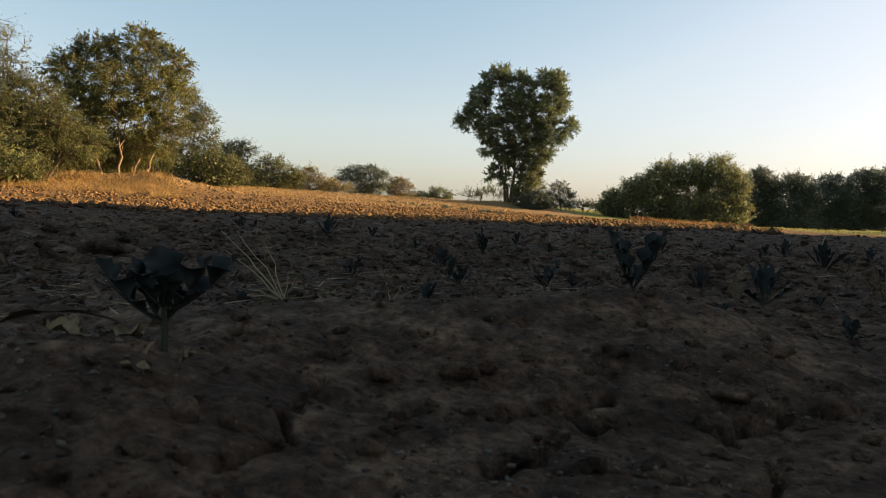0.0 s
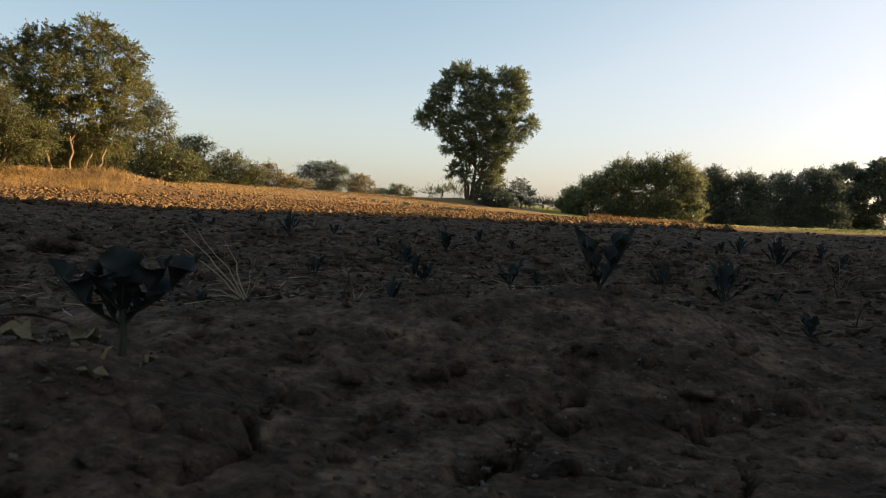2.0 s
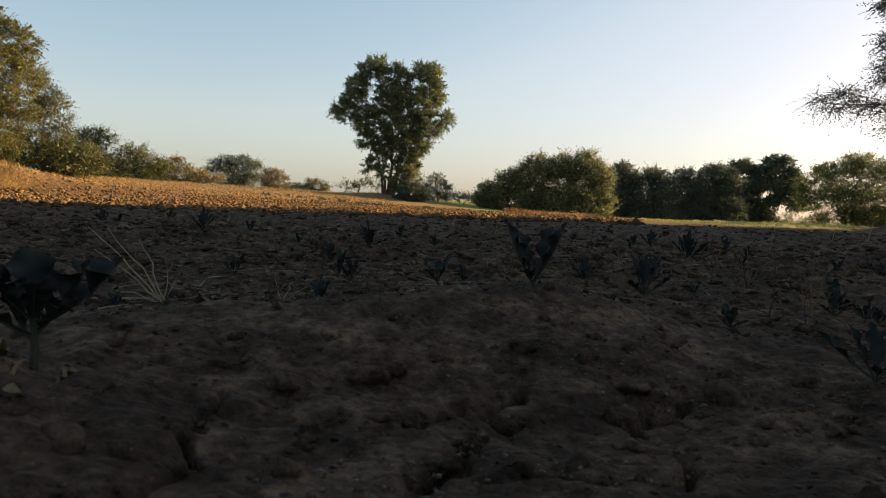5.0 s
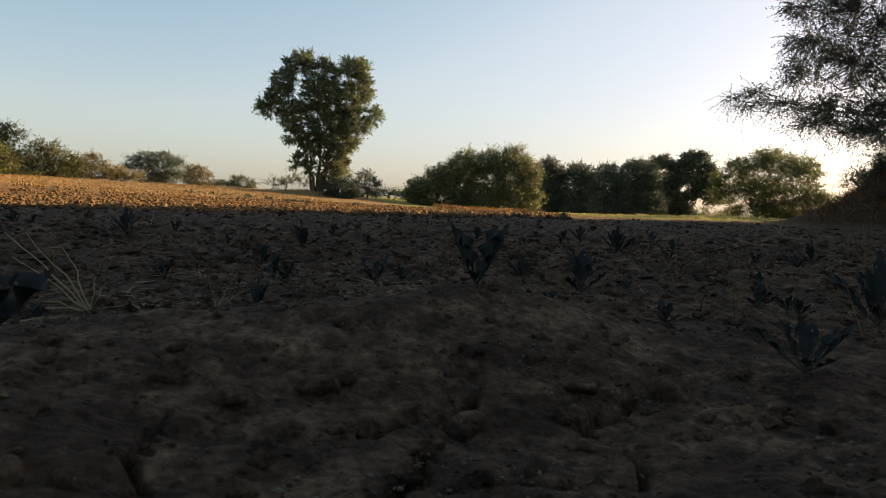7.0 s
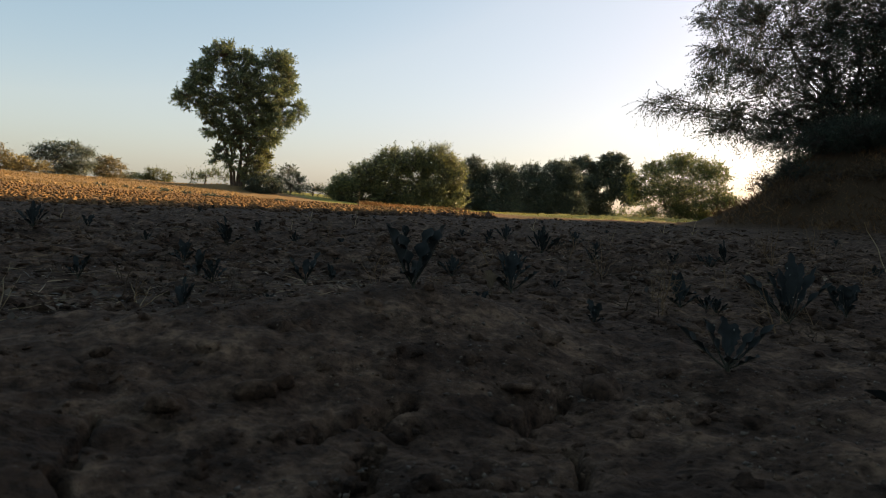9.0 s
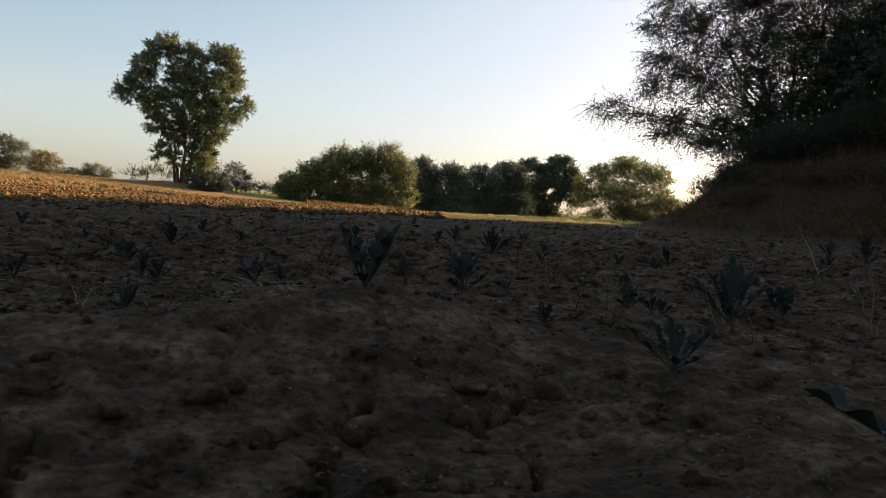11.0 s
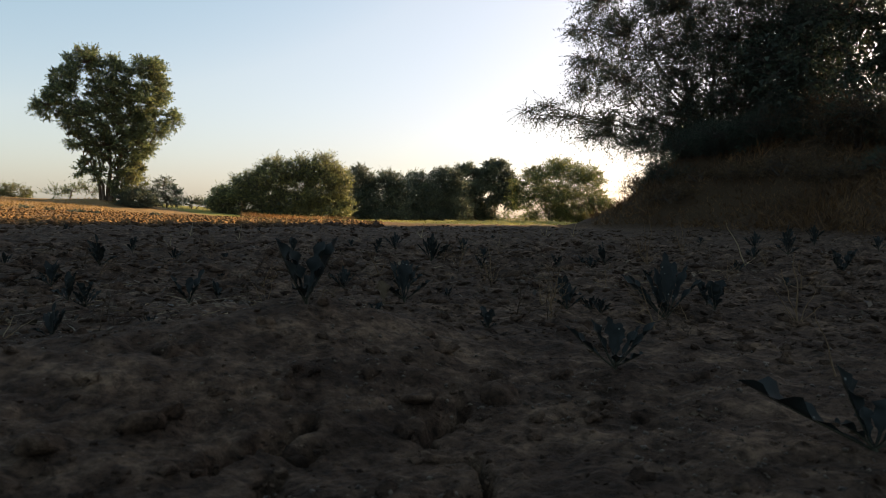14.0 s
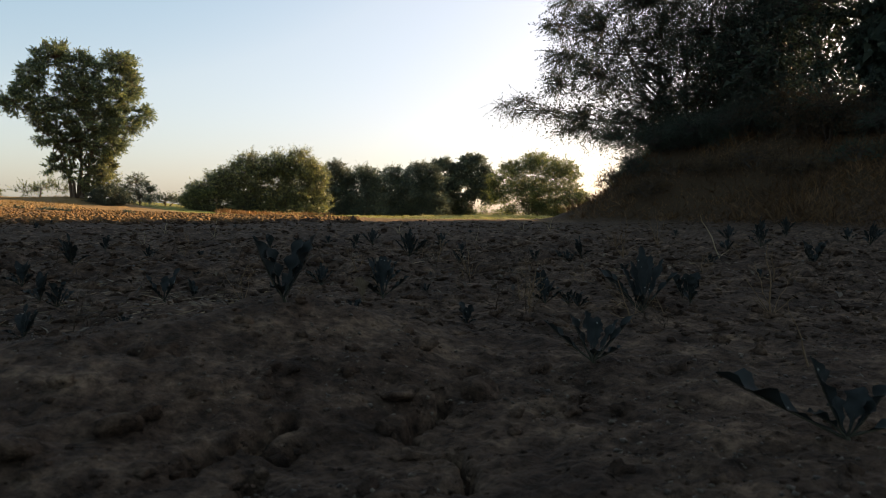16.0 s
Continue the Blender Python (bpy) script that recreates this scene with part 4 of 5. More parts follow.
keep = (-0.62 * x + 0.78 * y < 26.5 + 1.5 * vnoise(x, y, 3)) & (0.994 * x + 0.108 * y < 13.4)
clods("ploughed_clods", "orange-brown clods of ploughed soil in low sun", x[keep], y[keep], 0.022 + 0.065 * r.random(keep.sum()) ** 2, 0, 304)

# single lumps that stand out
for k, (px, py, size, label) in enumerate(((-1.09, 2.233, 0.045, "large brown clod of clay casting a dark hollow"), (-1.054, 1.892, 0.038, "flat brown clod of clay on the field"), (0.027, 0.75, 0.019, "rounded clod of clay on the near soil"),
                                           (0.337, 0.771, 0.016, "dark crumbly clod of clay on the soil"), (0.056, 0.773, 0.017, "rough clod of clay on the near soil"), (0.557, 0.775, 0.013, "reddish clod of clay beside a seedling"),
                                           (-0.059, 0.709, 0.022, "broad low clod of clay on the near soil"), (0.432, 0.675, 0.013, "reddish crumbly clod of clay on the soil"), (-0.118, 0.843, 0.009, "small clod of clay on the ridge"))):
    lump = clods("soil_clod", label, np.array([px]), np.array([py]), np.array([size]), 3, 330 + k, 0.1, tall=0.65)
    lump["kind"], lump["group"] = "", "single clods"
x, y = sector(15000, -37, -19.2, 22.3, 27.5, r)
fade = smooth((-19.0 - np.degrees(np.arctan2(x, y))) / 3.5)
keep = (vnoise(x * 1.2, y * 1.2, 8) > 0.38) & (r.random(len(x)) < 0.15 + fade)
blades("dry_grass", "tall golden dry grass on the bank", x[keep], y[keep], (0.07 + 0.24 * fade[keep] * (0.1 + vnoise(x[keep] * 0.8, y[keep] * 0.8, 9))), 0.009, STRAW, 311, 0.6)
x, y = sector(32000, -30, 5.5, 25.0, 44.0, r)
keep = (-0.62 * x + 0.78 * y > 24.5)
blades("dry_grass", "short tan dry grass along the field edge", x[keep], y[keep], 0.05 + 0.10 * vnoise(x[keep] * 0.7, y[keep] * 0.7, 33), 0.014, STRAW, 312, 0.8)
x, y = sector(16000, 2, 42, 16.0, 46.0, r)
keep = (0.994 * x + 0.108 * y > 12.0 + vnoise(x, y, 4)) & (y - 0.1 * x > 14) & (y < 41)
blades("young_crop", "low yellow-green young crop in low sun", x[keep], y[keep], 0.05 * np.ones(keep.sum()), 0.02, blade_material("crop_green", (0.15, 0.145, 0.035), (0.30, 0.28, 0.07), 0.35), 313, 0.5)
x, y = sector(2500, 15, 24, 41.3, 43.6, r)
blades("dry_grass", "reddish dry grass at the foot of a bush", x, y, 0.3 * np.ones(2500), 0.03, blade_material("dry_grass_red", (0.22, 0.10, 0.04), (0.40, 0.22, 0.09)), 314, 0.5)
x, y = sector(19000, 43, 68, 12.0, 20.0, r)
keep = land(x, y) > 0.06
blades("dry_grass", "brown dry grass covering the shaded bank", x[keep], y[keep], 0.10 + 0.5 * np.clip(fbm(x[keep] * 1.1, y[keep] * 1.1, 15, 3) + 0.25, 0, 1), 0.016, STRAW_SHADED, 315, 0.9)
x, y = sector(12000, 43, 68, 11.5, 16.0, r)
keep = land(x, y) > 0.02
blades("dry_grass", "low matted grass in shaded brown at the foot of the bank", x[keep], y[keep], 0.05 + 0.22 * vnoise(x[keep] * 1.4, y[keep] * 1.4, 16), 0.014, STRAW_SHADED, 317, 1.0)
PALE = blade_material("pale_straw", (0.14, 0.105, 0.065), (0.30, 0.235, 0.15), 0.1)
STRAW_WORN = blade_material("worn_straw", (0.06, 0.045, 0.03), (0.22, 0.17, 0.11), 0.1)
x, y = sector(5200, -38, 72, 1.1, 8.0, r, 0.7)
keep = vnoise(x * 1.1, y * 1.1, 18) > 0.42
blades("straw_litter", "pale broken straw lying on the soil", x[keep], y[keep], 0.02 + 0.055 * r.random(keep.sum()) ** 1.5, 0.0024, STRAW_WORN, 316, 1.0, True, "straw")

x, y = sector(13000, -38, 72, 1.25, 8.0, r, 0.6)
keep = vnoise(x * 1.7, y * 1.7, 28) > 0.25
x, y = x[keep], y[keep]
v, f = leaves(np.stack([x, y, ground_z(x, y) + 0.006], -1), 0.005 + 0.024 * r.random(len(x)) ** 2.4, np.random.default_rng(319), 2.5, 0, 0.45)
tagged(mesh_of("leaf_litter", v, f, blade_material("dull_litter", (0.010, 0.008, 0.006), (0.10, 0.075, 0.052), 0.1)), "brown scraps of dead leaves on the soil", "litter", "", "stuff")

# ---- seedlings of the crop ----
def spotted_leaf():
    m, n, l, b = material("seedling_leaf", 0.75)
    b.inputs["Specular IOR Level"].default_value = 0.12
    geo = n.new("ShaderNodeTexCoord")
    no = node(n, "ShaderNodeTexNoise", Scale=30.0, Detail=4.0)
    l.new(geo.outputs["Object"], no.inputs["Vector"])
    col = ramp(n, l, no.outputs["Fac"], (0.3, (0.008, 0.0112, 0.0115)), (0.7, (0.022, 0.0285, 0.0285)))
    vo = node(n, "ShaderNodeTexVoronoi", Scale=95.0)
    l.new(geo.outputs["Object"], vo.inputs["Vector"])
    spots = ramp(n, l, vo.outputs["Distance"], (0.10, 1.0), (0.16, 0.0))
    pick = node(n, "ShaderNodeTexNoise", Scale=55.0)
    l.new(geo.outputs["Object"], pick.inputs["Vector"])
    gate = ramp(n, l, pick.outputs["Fac"], (0.52, 0.0), (0.56, 1.0))
    fac = n.new("ShaderNodeMath")
    fac.operation = "MULTIPLY"
    l.new(spots, fac.inputs[0])
    l.new(gate, fac.inputs[1])
    col = mixer(n, l, fac.outputs[0], col, (0.20, 0.22, 0.20))
    l.new(col, b.inputs["Base Color"])
    bp = node(n, "ShaderNodeBump", Strength=0.5, Distance=0.002)
    l.new(no.outputs["Fac"], bp.inputs["Height"])
    l.new(bp.outputs[0], b.inputs["Normal"])
    return m


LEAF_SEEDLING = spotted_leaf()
STALK = bark_material("seedling_stalk", (0.014, 0.016, 0.011), (0.05, 0.052, 0.034))
DRY_LEAF = bark_material("withered_leaf", (0.03, 0.02, 0.012), (0.10, 0.075, 0.045))
PALE_LEAF = bark_material("pale_withered_leaf", (0.06, 0.045, 0.024), (0.17, 0.13, 0.075))
DRY_STALK = bark_material("withered_stalk", (0.07, 0.045, 0.025), (0.17, 0.11, 0.06))


def blade_leaf(length, width, turn, rise, curl, mat, seed, name="leaf", wave=0.45, start=0.0, neck=0.25, ragged=1.0):
    """One crinkled, folded leaf, widest past its middle, ragged at the rim, on a narrow stalk end; turn: degrees about the plant, rise: degrees above level."""
    r = np.random.default_rng(seed)
    k, m = 16, 5
    s = np.linspace(0, 1, k)
    body = np.clip((s - neck) / (1.0 - neck), 0, 1)
    wide = width / 2 * (0.11 + 0.95 * np.sin(np.pi * body ** 1.4) ** 0.75)
    ang = np.radians(rise) + np.radians(curl) * s
    ds = length / (k - 1)
    px = start + np.concatenate([[0], np.cumsum(np.cos(ang[:-1]) * ds)])
    pz = np.concatenate([[0], np.cumsum(np.sin(ang[:-1]) * ds)])
    q = np.linspace(-1, 1, m)
    S, Q = np.meshgrid(np.arange(k), q, indexing="ij")
    edge = 1 + (np.abs(Q) > 0.9) * np.where(S % 2 == 0, 0.2, -0.2) * ragged * r.uniform(0.4, 1.6, S.shape) * (body > 0.1)[:, None]
    lift = np.abs(Q) ** 1.3 * wide[:, None] * 0.5 + wave * wide[:, None] * np.sin(S * 1.35 + np.sign(Q) * 1.5 + r.uniform(0, 6)) * Q ** 2
    X = px[:, None] - np.sin(ang)[:, None] * lift
    Z = pz[:, None] + np.cos(ang)[:, None] * lift
    Y = Q * edge * wide[:, None]
    c, n = math.cos(radians(turn)), math.sin(radians(turn))
    v = np.stack([X * n + Y * c, X * c - Y * n, Z], -1).reshape(-1, 3)
    i = (np.arange(k - 1)[:, None] * m + np.arange(m - 1)[None]).reshape(-1)
    return mesh_of(name, v, np.stack([i, i + 1, i + m + 1, i + m], -1), mat, False)


def seedling(at, leaves_of, label, group="seedlings of the crop", stalk=0.02, neck=0.25, wave=0.42, ragged=0.8, girth=0.0035):
    """leaves_of: rows of length, width, azimuth, rise, curl."""
    x, y = at
    top = thing("seedling", (x, y, float(ground_z(x, y)) - 0.004), label, "plant", group)
    v, f = tubes([np.array([(0, 0, -0.01), (0.001, 0, stalk * 0.5), (0, 0.001, stalk)])], [girth * np.array([1.0, 0.86, 0.8])], 7)
    child(mesh_of("stem", v, f, STALK, False), top)
    for k, (ln, w, az, rise, curl) in enumerate(leaves_of):
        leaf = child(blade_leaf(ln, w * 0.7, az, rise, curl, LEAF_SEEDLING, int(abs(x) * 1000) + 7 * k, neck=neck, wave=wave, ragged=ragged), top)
        leaf.location.z = stalk * r.uniform(0.5, 1.0)
        s = np.linspace(0, 0.85, 9)
        ang = np.radians(rise) + np.radians(curl) * s
        run = np.stack([np.cumsum(np.cos(ang)), np.cumsum(np.sin(ang))], -1) * ln * 0.85 / 8
        run = np.concatenate([[(0, 0)], run[:-1]]) - np.stack([-np.sin(ang), np.cos(ang)], -1) * 0.0006
        rib = np.stack([run[:, 0] * math.sin(radians(az)), run[:, 0] * math.cos(radians(az)), run[:, 1]], -1)
        v, f = tubes([rib], [np.linspace(0.0016, 0.0004, 9)], 3)
        child(mesh_of("midrib", v, f, STALK, False), leaf, "pale green leaf rib")
    return top


seedling((-0.268, 0.672), [(0.090, 0.056, -122, 30, 34), (0.074, 0.050, -96, 58, 14), (0.094, 0.058, 62, 26, 30), (0.080, 0.052, 84, 48, 18), (0.050, 0.046, 158, 50, -16), (0.076, 0.050, -34, 78, -12), (0.058, 0.044, -152, 40, 10),
                           (0.062, 0.044, 28, 62, 18), (0.048, 0.036, 112, 18, 20)],
         "dark blue-green seedling with broad rounded leaves", stalk=0.048, neck=0.2, wave=0.55, ragged=0.4, girth=0.0042)
one = seedling((0.290, 1.040), [(0.104, 0.052, -72, 60, 10), (0.104, 0.054, 96, 56, 14), (0.092, 0.044, 80, 66, 10), (0.084, 0.040, -50, 72, -4), (0.05, 0.030, 40, 55, -20), (0.05, 0.030, -140, 50, -40)], "dark V-shaped seedling with pale-spotted leaves on a ridge", stalk=0.012, ragged=0.3)
two = seedling((1.085, 1.055), [(0.135, 0.036, -30, 40, 6), (0.120, 0.030, -42, 46, 4), (0.138, 0.032, 30, 80, 2), (0.128, 0.030, 64, 68, -6), (0.115, 0.030, 10, 70, -5), (0.125, 0.028, 90, 58, 6), (0.10, 0.028, -15, 58, 8), (0.110, 0.026, 120, 52, -8), (0.08, 0.03, -120, 40, -20), (0.07, 0.03, 30, 55, 0)],
               "dark upright seedling with ragged leaves on bare soil", stalk=0.012)
three = seedling((0.627, 0.747), [(0.088, 0.024, -52, 36, 6), (0.072, 0.024, -30, 58, 6), (0.068, 0.026, 10, 72, 4), (0.062, 0.026, 60, 70, -6), (0.084, 0.022, 112, 42, 10), (0.07, 0.02, 100, 52, 4), (0.06, 0.022, -140, 40, -30), (0.045, 0.02, 150, 30, 0)],
                 "dark spreading seedling with toothed leaves on bare soil", stalk=0.008)
four = seedling((0.585, 0.385), [(0.128, 0.050, -44, 24, 2), (0.080, 0.034, -34, 64, 4), (0.050, 0.030, 100, 62, 4), (0.062, 0.034, 136, 54, 6), (0.070, 0.028, 148, 24, -4), (0.045, 0.022, -60, 46, -30), (0.045, 0.022, 20, 60, -10)],
                "dark low seedling with long trailing leaf on soil", stalk=0.008, ragged=0.6)
five = seedling((0.262, 1.74), [(0.075, 0.022, -60, 52, 6), (0.085, 0.026, 70, 60, 4), (0.06, 0.026, 20, 70, -10), (0.05, 0.02, 150, 50, 0), (0.05, 0.02, -120, 40, 0)], "small grey-green seedling on clay soil", stalk=0.012)
six = seedling((0.700, 1.50), [(0.10, 0.030, -48, 66, 4), (0.10, 0.032, 40, 76, -4), (0.09, 0.030, 100, 70, -8), (0.085, 0.03, 0, 72, 0), (0.07, 0.03, -110, 40, -30), (0.08, 0.028, 120, 35, 5), (0.06, 0.026, -70, 30, 10)],
               "dark bushy seedling with clustered leaves on soil", stalk=0.012)

KINDS = [one, two, three, five, six]
SPOTS = [(0.95, 1.212, 0.6, 4), (1.02, 1.211, 0.5, 2), (1.258, 1.068, 0.7, 0), (-0.558, 3.354, 0.8, 1), (-0.438, 4.3, 0.8, 0), (-0.244, 1.88, 0.8, 3), (0.021, 1.875, 0.7, 4), (-0.124, 3.134, 0.7, 3),
         (0.044, 1.703, 0.6, 2), (-0.005, 2.136, 0.7, 4), (5.27, 3.46, 1.2, 1), (6.02, 3.66, 1.2, 4), (2.868, 1.69, 0.95, 2), (2.261, 2.438, 0.75, 1), (2.126, 2.444, 0.6, 3), (2.148, 3.479, 0.9, 4),
         (1.93, 2.39, 0.55, 0), (2.07, 4.2, 0.8, 1), (1.705, 4.1, 0.6, 4), (2.1, 3.6, 0.9, 2), (1.389, 2.185, 0.7, 3), (0.95, 3.0, 0.7, 0), (0.4, 3.8, 0.8, 4), (-1.2, 4.4, 0.8, 2),
         (3.93, 2.81, 0.8, 1), (5.30, 3.48, 0.9, 4), (6.77, 4.11, 1.1, 1), (4.98, 2.59, 1.0, 4), (4.59, 2.26, 1.1, 1), (3.06, 2.22, 0.8, 2), (3.70, 2.44, 1.2, 4), (2.54, 1.49, 0.95, 0), (2.09, 2.35, 0.75, 2),
         (1.07, 1.36, 0.75, 4), (1.02, 1.18, 0.5, 2), (1.373, 1.178, 0.65, 0), (1.733, 2.668, 0.55, 4), (0.819, 1.721, 0.85, 4), (0.055, 1.848, 0.45, 0), (0.0, 2.23, 0.5, 4), (0.85, 1.55, 0.4, 3), (0.68, 1.81, 0.45, 1)]
q = np.random.default_rng(17)
for _ in range(24):
    a, d = q.uniform(-34, 70), q.uniform(2.6, 11.5)
    px, py = polar(a, d)
    SPOTS.append((round(px, 2), round(py, 2), q.uniform(0.55, 1.0), int(q.integers(0, 5))))
for _ in range(22):
    px, py = polar(q.uniform(-34, 68), 1.25 + 3.6 * q.random() ** 1.3)
    SPOTS.append((round(px, 2), round(py, 2), q.uniform(0.28, 0.5), int(q.integers(0, 5))))
for px, py, size, kind in SPOTS:
    copy_thing(KINDS[kind], pose(px, py, float(ground_z(px, py)) - 0.004, 0, 0, q.uniform(0, 360)) @ Matrix.Scale(size, 4))


# ---- dry weeds and single straws ----
def tuft(at, rows, label, mat=PALE, name="straw_tuft"):
    """A tuft of bent straws: rows of length, azimuth, rise, width."""
    x, y = at
    top = thing(name, (x, y, float(ground_z(x, y)) - 0.003), label, "grass")
    for k, (ln, az, rise, w) in enumerate(rows):
        e = np.array([math.sin(radians(az)) * math.cos(radians(rise)), math.cos(radians(az)) * math.cos(radians(rise)), math.sin(radians(rise))]) * ln
        v, f = tubes([bent((0.002 * k % 0.008, 0.001 * k, 0), e, np.random.default_rng(k + 5), ln * 0.03, 6, ln * 0.03)], [np.linspace(w, w * 0.3, 6)], 5)
        child(mesh_of("stalk", v, f, mat, False), top)
    return top


tuft((-0.30, 1.31), [(0.20, -66, 40, 0.0020), (0.18, -60, 46, 0.0017), (0.16, -70, 34, 0.0019), (0.13, -45, 56, 0.0018), (0.085, 30, 70, 0.0014), (0.07, 60, 60, 0.0012), (0.08, -95, 8, 0.0020), (0.09, -80, 14, 0.0014), (0.10, 75, 10, 0.001)],
     "pale dry straw tuft on the soil")
tuft((1.10, 1.71), [(0.11, -40, 66, 0.0014), (0.12, 20, 72, 0.0014), (0.10, 60, 60, 0.0012), (0.09, 100, 50, 0.0012), (0.10, -100, 55, 0.0012), (0.08, 0, 50, 0.001)], "thin yellow-brown grass tuft on the soil", DRY_STALK)
tuft((2.26, 2.18), [(0.24, 60, 72, 0.002), (0.18, 20, 80, 0.0016), (0.14, -60, 60, 0.0016), (0.13, 100, 40, 0.0014), (0.12, -20, 50, 0.0014)], "upright dry straw stalks in the field", DRY_STALK)
tuft((2.56, 1.91), [(0.21, -40, 66, 0.0026), (0.10, 80, 20, 0.0016)], "single bent dry straw in the field")
tuft((0.875, 0.581), [(0.10, -42, 72, 0.0012), (0.045, 40, 50, 0.001)], "thin dry stalk standing in bare soil", DRY_STALK, "dry_weed")
tuft((1.262, 0.875), [(0.15, 38, 78, 0.0022), (0.10, -40, 58, 0.0013), (0.09, 90, 50, 0.0013), (0.12, 0, 70, 0.0014), (0.07, 120, 40, 0.001), (0.08, -90, 35, 0.001)], "brown branching dry weed in the field", DRY_STALK, "dry_weed")
tuft((0.40, 1.60), [(0.09, -45, 60, 0.0013), (0.08, 50, 66, 0.0013), (0.07, 0, 75, 0.0012), (0.06, -90, 30, 0.001)], "small brown dry weed on the ridge", DRY_STALK, "dry_weed")
tuft((-0.10, 1.39), [(0.05, -30, 60, 0.0012), (0.05, 40, 50, 0.001), (0.06, 70, 30, 0.001)], "pale dry straw tuft on the soil")
tuft((3.14, 2.72), [(0.22, 30, 76, 0.002), (0.20, 80, 66, 0.002), (0.18, -40, 70, 0.0018), (0.15, 110, 55, 0.0016), (0.16, 0, 60, 0.0016)], "dry grass tuft in the shaded field", DRY_STALK)


def dead_weed(at, height, spread, branches, label, seed, mat=DRY_STALK, group="dead weeds"):
    """A leafless branching weed: a stem with forked side twigs."""
    r = np.random.default_rng(seed)
    x, y = at
    top = thing("dry_weed", (x, y, float(ground_z(x, y)) - 0.004), label, "weed", group)
    main = bent((0, 0, 0), (r.normal() * spread * 0.3, r.normal() * spread * 0.3, height), r, height * 0.03, 7)
    w = 0.0011 + height * 0.009
    v, f = tubes([main], [np.linspace(w, w * 0.35, 7)], 6)
    child(mesh_of("stem", v, f, mat, False), top)
    for k in range(branches):
        a = main[1 + k % 5]
        az, up = r.uniform(0, 6.28), r.uniform(0.25, 1.0)
        ln = spread * r.uniform(0.6, 1.2)
        e = a + np.array([math.cos(az) * math.cos(up), math.sin(az) * math.cos(up), math.sin(up)]) * ln
        p = bent(a, e, r, ln * 0.06, 5, -ln * 0.05)
        fork = [bent(p[2 + q % 2], p[2 + q % 2] + (e - a) * 0.35 + r.normal(size=3) * ln * 0.2, r, ln * 0.03, 3) for q in range(3)]
        v, f = tubes([p] + fork, [np.linspace(w * 0.5, w * 0.2, 5)] + [np.linspace(w * 0.3, w * 0.12, 3)] * 3, 4)
        child(mesh_of("branch", v, f, mat, False), top)
    return top


DARK_TWIG = bark_material("dark_twig", (0.018, 0.012, 0.008), (0.06, 0.04, 0.025))
WEEDS = [dead_weed((1.89, 1.25), 0.10, 0.06, 6, "brown branching dead weed on bare soil", 401),
         dead_weed((2.957, 1.719), 0.09, 0.08, 4, "dark forked dead twig on bare soil", 402, DARK_TWIG),
         dead_weed((1.20, 2.05), 0.08, 0.07, 7, "low dark tangle of dead twigs on soil", 403, DARK_TWIG)]
w = np.random.default_rng(61)
for _ in range(120):
    px, py = polar(w.uniform(-34, 68), 1.3 + 6.0 * w.random() ** 1.4)
    copy_thing(WEEDS[int(w.integers(0, 3))], pose(px, py, float(ground_z(px, py)) - 0.004, w.normal() * 14, w.normal() * 14, w.uniform(0, 360)) @ Matrix.Scale(w.uniform(0.5, 1.05), 4))
tuft((2.817, 2.741), [(0.13, a, e, 0.0018) for a, e in ((0, 70), (40, 64), (90, 52), (130, 66), (170, 40), (220, 58), (260, 72), (300, 48), (330, 34), (20, 28), (110, 22))], "brown grass tuft with pale dry straws", STRAW_SHADED)
tuft((0.626, 4.092), [(0.10, 30, 78, 0.0022), (0.06, -60, 60, 0.0016)], "lone dry grass stalk in the field")
for a, d, h in ((39.0, 8.0, 0.40), (41.2, 8.0, 0.26), (34.8, 5.0, 0.13), (28.6, 6.0, 0.16), (-7.6, 4.5, 0.12), (14.0, 5.5, 0.15), (10.5, 6.0, 0.13)):
    x, y = polar(a, d)
    tuft((x, y), [(h, a + 60, 78, 0.003), (h * 0.5, a - 80, 60, 0.002), (h * 0.4, a + 100, 40, 0.002)], "lone dry grass stalk in the field")
x, y = polar(14.9, 30)
tuft((x, y), [(0.8, 60, 88, 0.014)], "thin dark stake at the field edge", DRY_STALK, "stake")
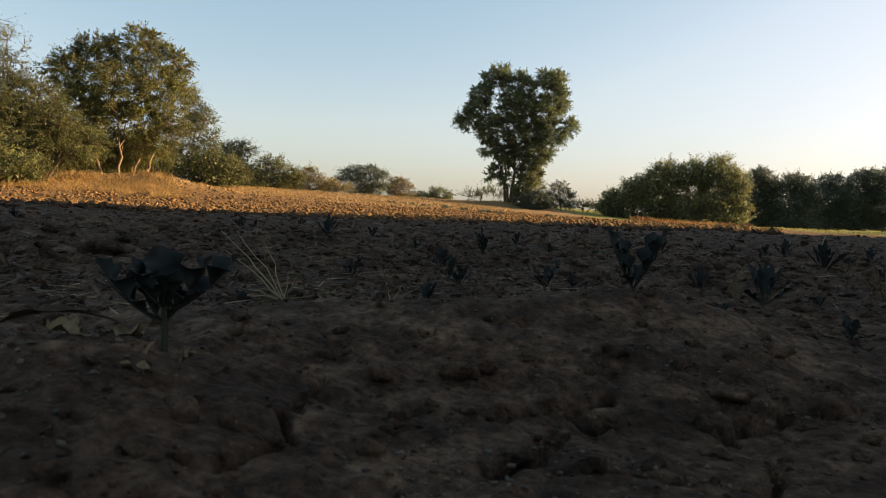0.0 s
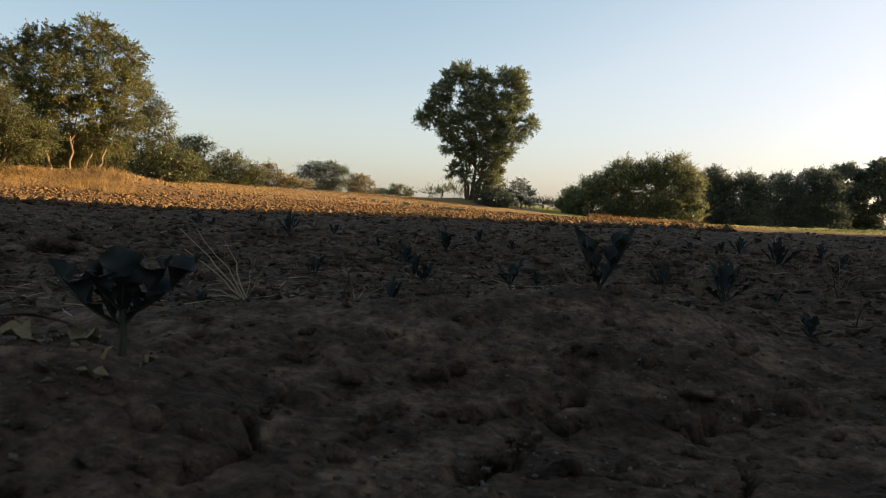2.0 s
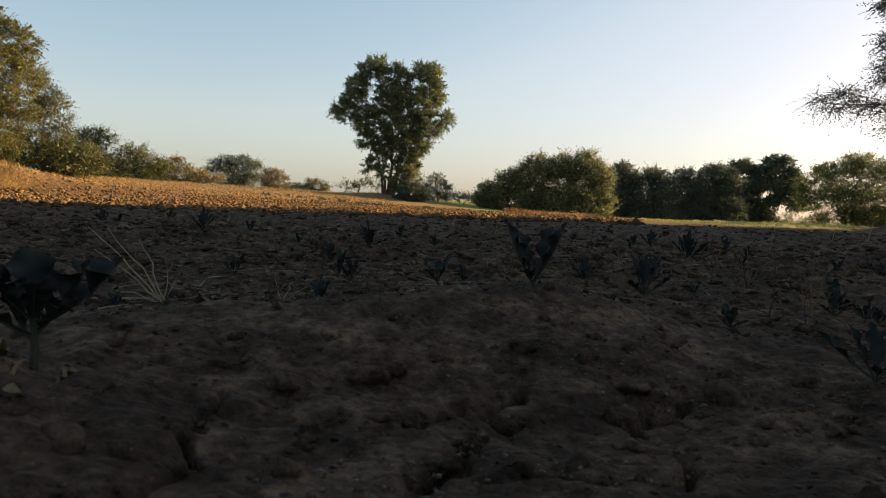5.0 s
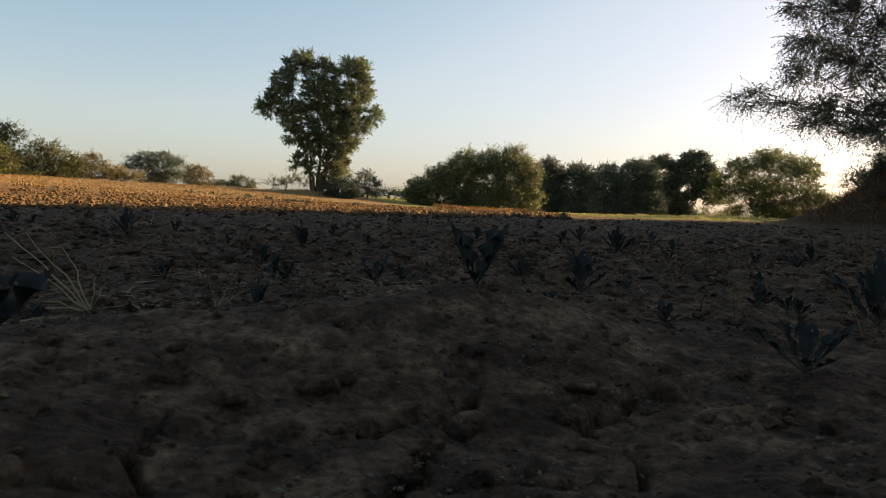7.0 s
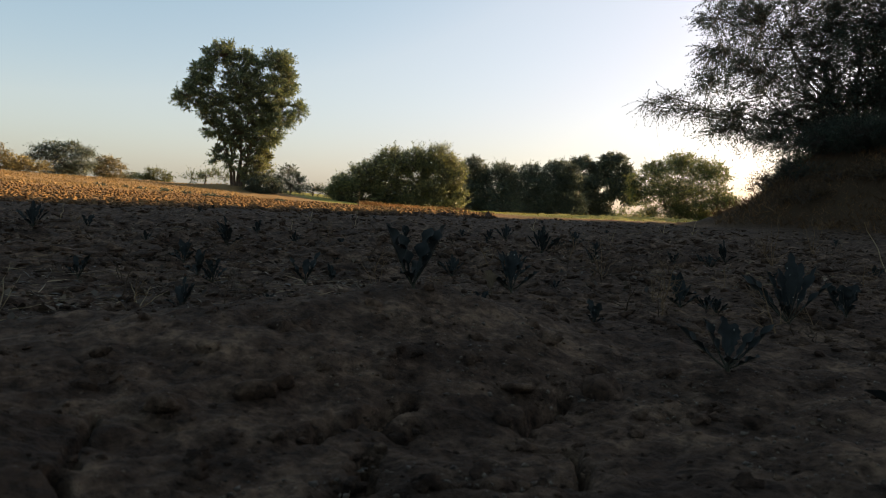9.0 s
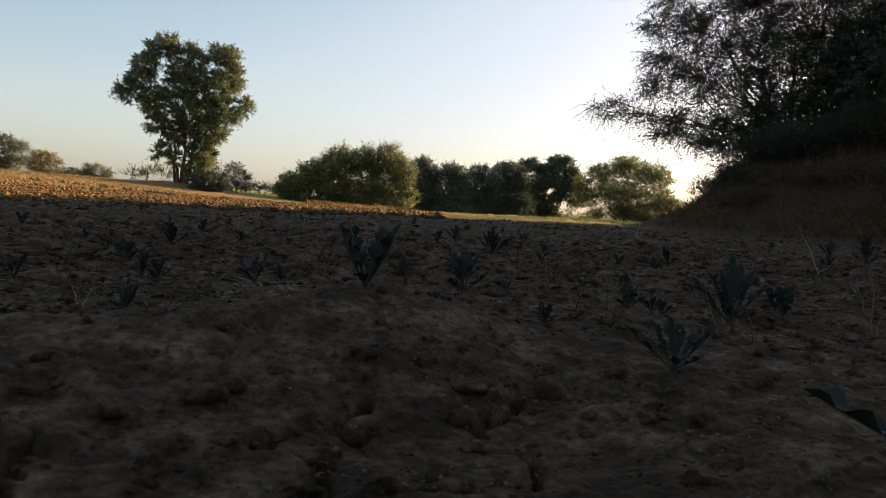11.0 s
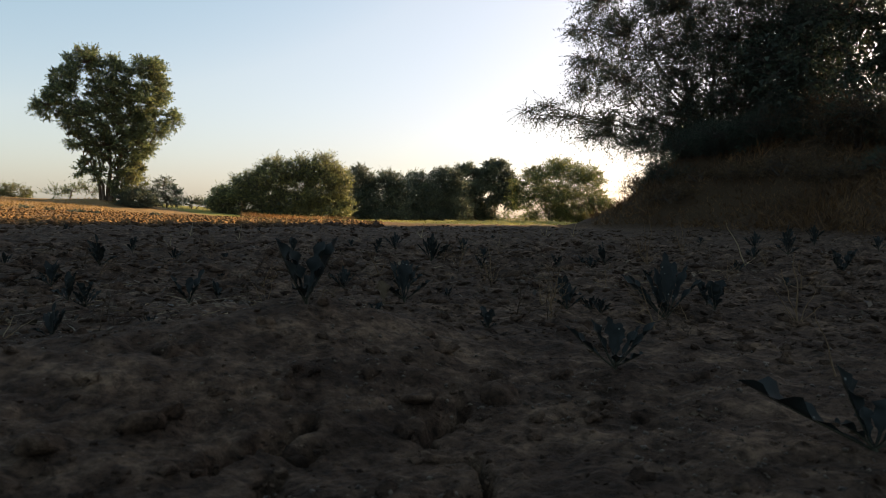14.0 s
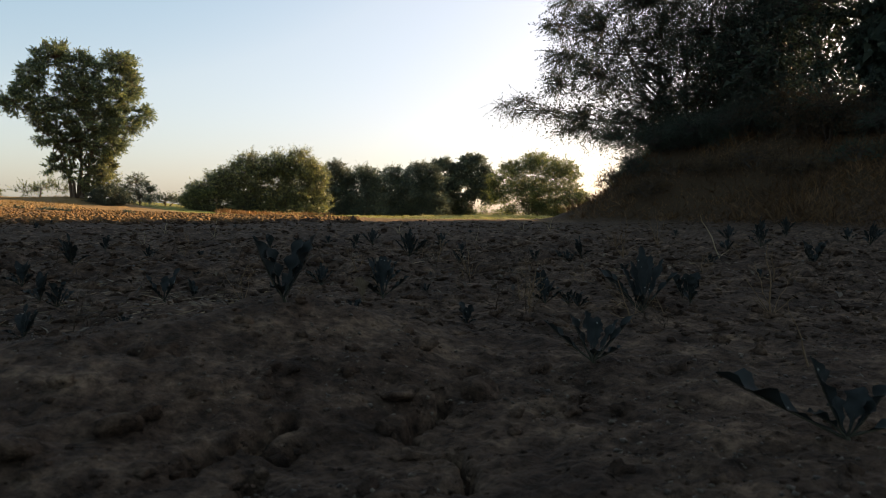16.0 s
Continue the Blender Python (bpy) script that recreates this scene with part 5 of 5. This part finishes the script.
for a, d, w in ((-4.4, 31, 0.3), (-2.8, 31.5, 0.25), (-1.6, 31.5, 0.3), (0.2, 31.5, 0.4), (1.6, 31, 0.3), (3.4, 30.5, 0.5), (4.4, 30.5, 0.35), (8.6, 32, 0.4)):
    tree("weed", "low dark green weed clump on ploughed soil", polar(a, d), a, [(0, 0, 0.02, 0, 0.06)], [(0, 0, 0.05, w * 0.8, w * 0.6, 0.07)], LEAF_DARK, BARK, 90 + int(10 * d) + int(w * 100), "weed clumps", "weed",
         space=0.13, sprays=6, reach=0.14, each=6, size=0.05, lift=0.6, trunk_r=0.01, twig_r=0.002)
x, y = polar(-15.6, 19.5)
tuft((x, y), [(0.55, 20, 80, 0.016), (0.35, -40, 70, 0.012)], "dark dry stick standing in the ploughed soil", DRY_STALK, "stick")


def fallen(at, ln, w, az, rise, curl, label, mat=DRY_LEAF):
    x, y = at
    top = thing("fallen_leaf", (x, y, float(ground_z(x, y)) + 0.004), label, "leaf")
    child(blade_leaf(ln, w, az, rise, curl, mat, int(ln * 9999), "blade", 0.3, ragged=0.35), top)
    return top


fallen((-0.305, 0.60), 0.042, 0.034, -80, 4, 12, "curled pale withered leaf on the soil", PALE_LEAF)
fallen((-0.282, 0.668), 0.035, 0.034, -150, 30, -30, "yellow-brown withered leaf under the seedling", PALE_LEAF)
fallen((-0.215, 0.570), 0.050, 0.020, -100, 4, 10, "pale curled withered leaf on the soil", PALE_LEAF)
fallen((-0.225, 0.585), 0.022, 0.016, 70, 24, 10, "pale scrap of withered leaf on the soil", PALE_LEAF)
fallen((-0.268, 0.665), 0.17, 0.016, -100, 40, -74, "long arched leaf stalk of the seedling", DARK_TWIG)
fallen((-0.262, 0.655), 0.075, 0.004, 176, 46, -120, "thin pale hanging leaf stalk", DRY_STALK)
fallen((0.62, 1.44), 0.06, 0.035, -10, 70, -10, "reddish withered leaf beside a seedling")
fallen((0.545, 0.52), 0.03, 0.008, -45, 25, -30, "reddish withered leaf tip on the soil")
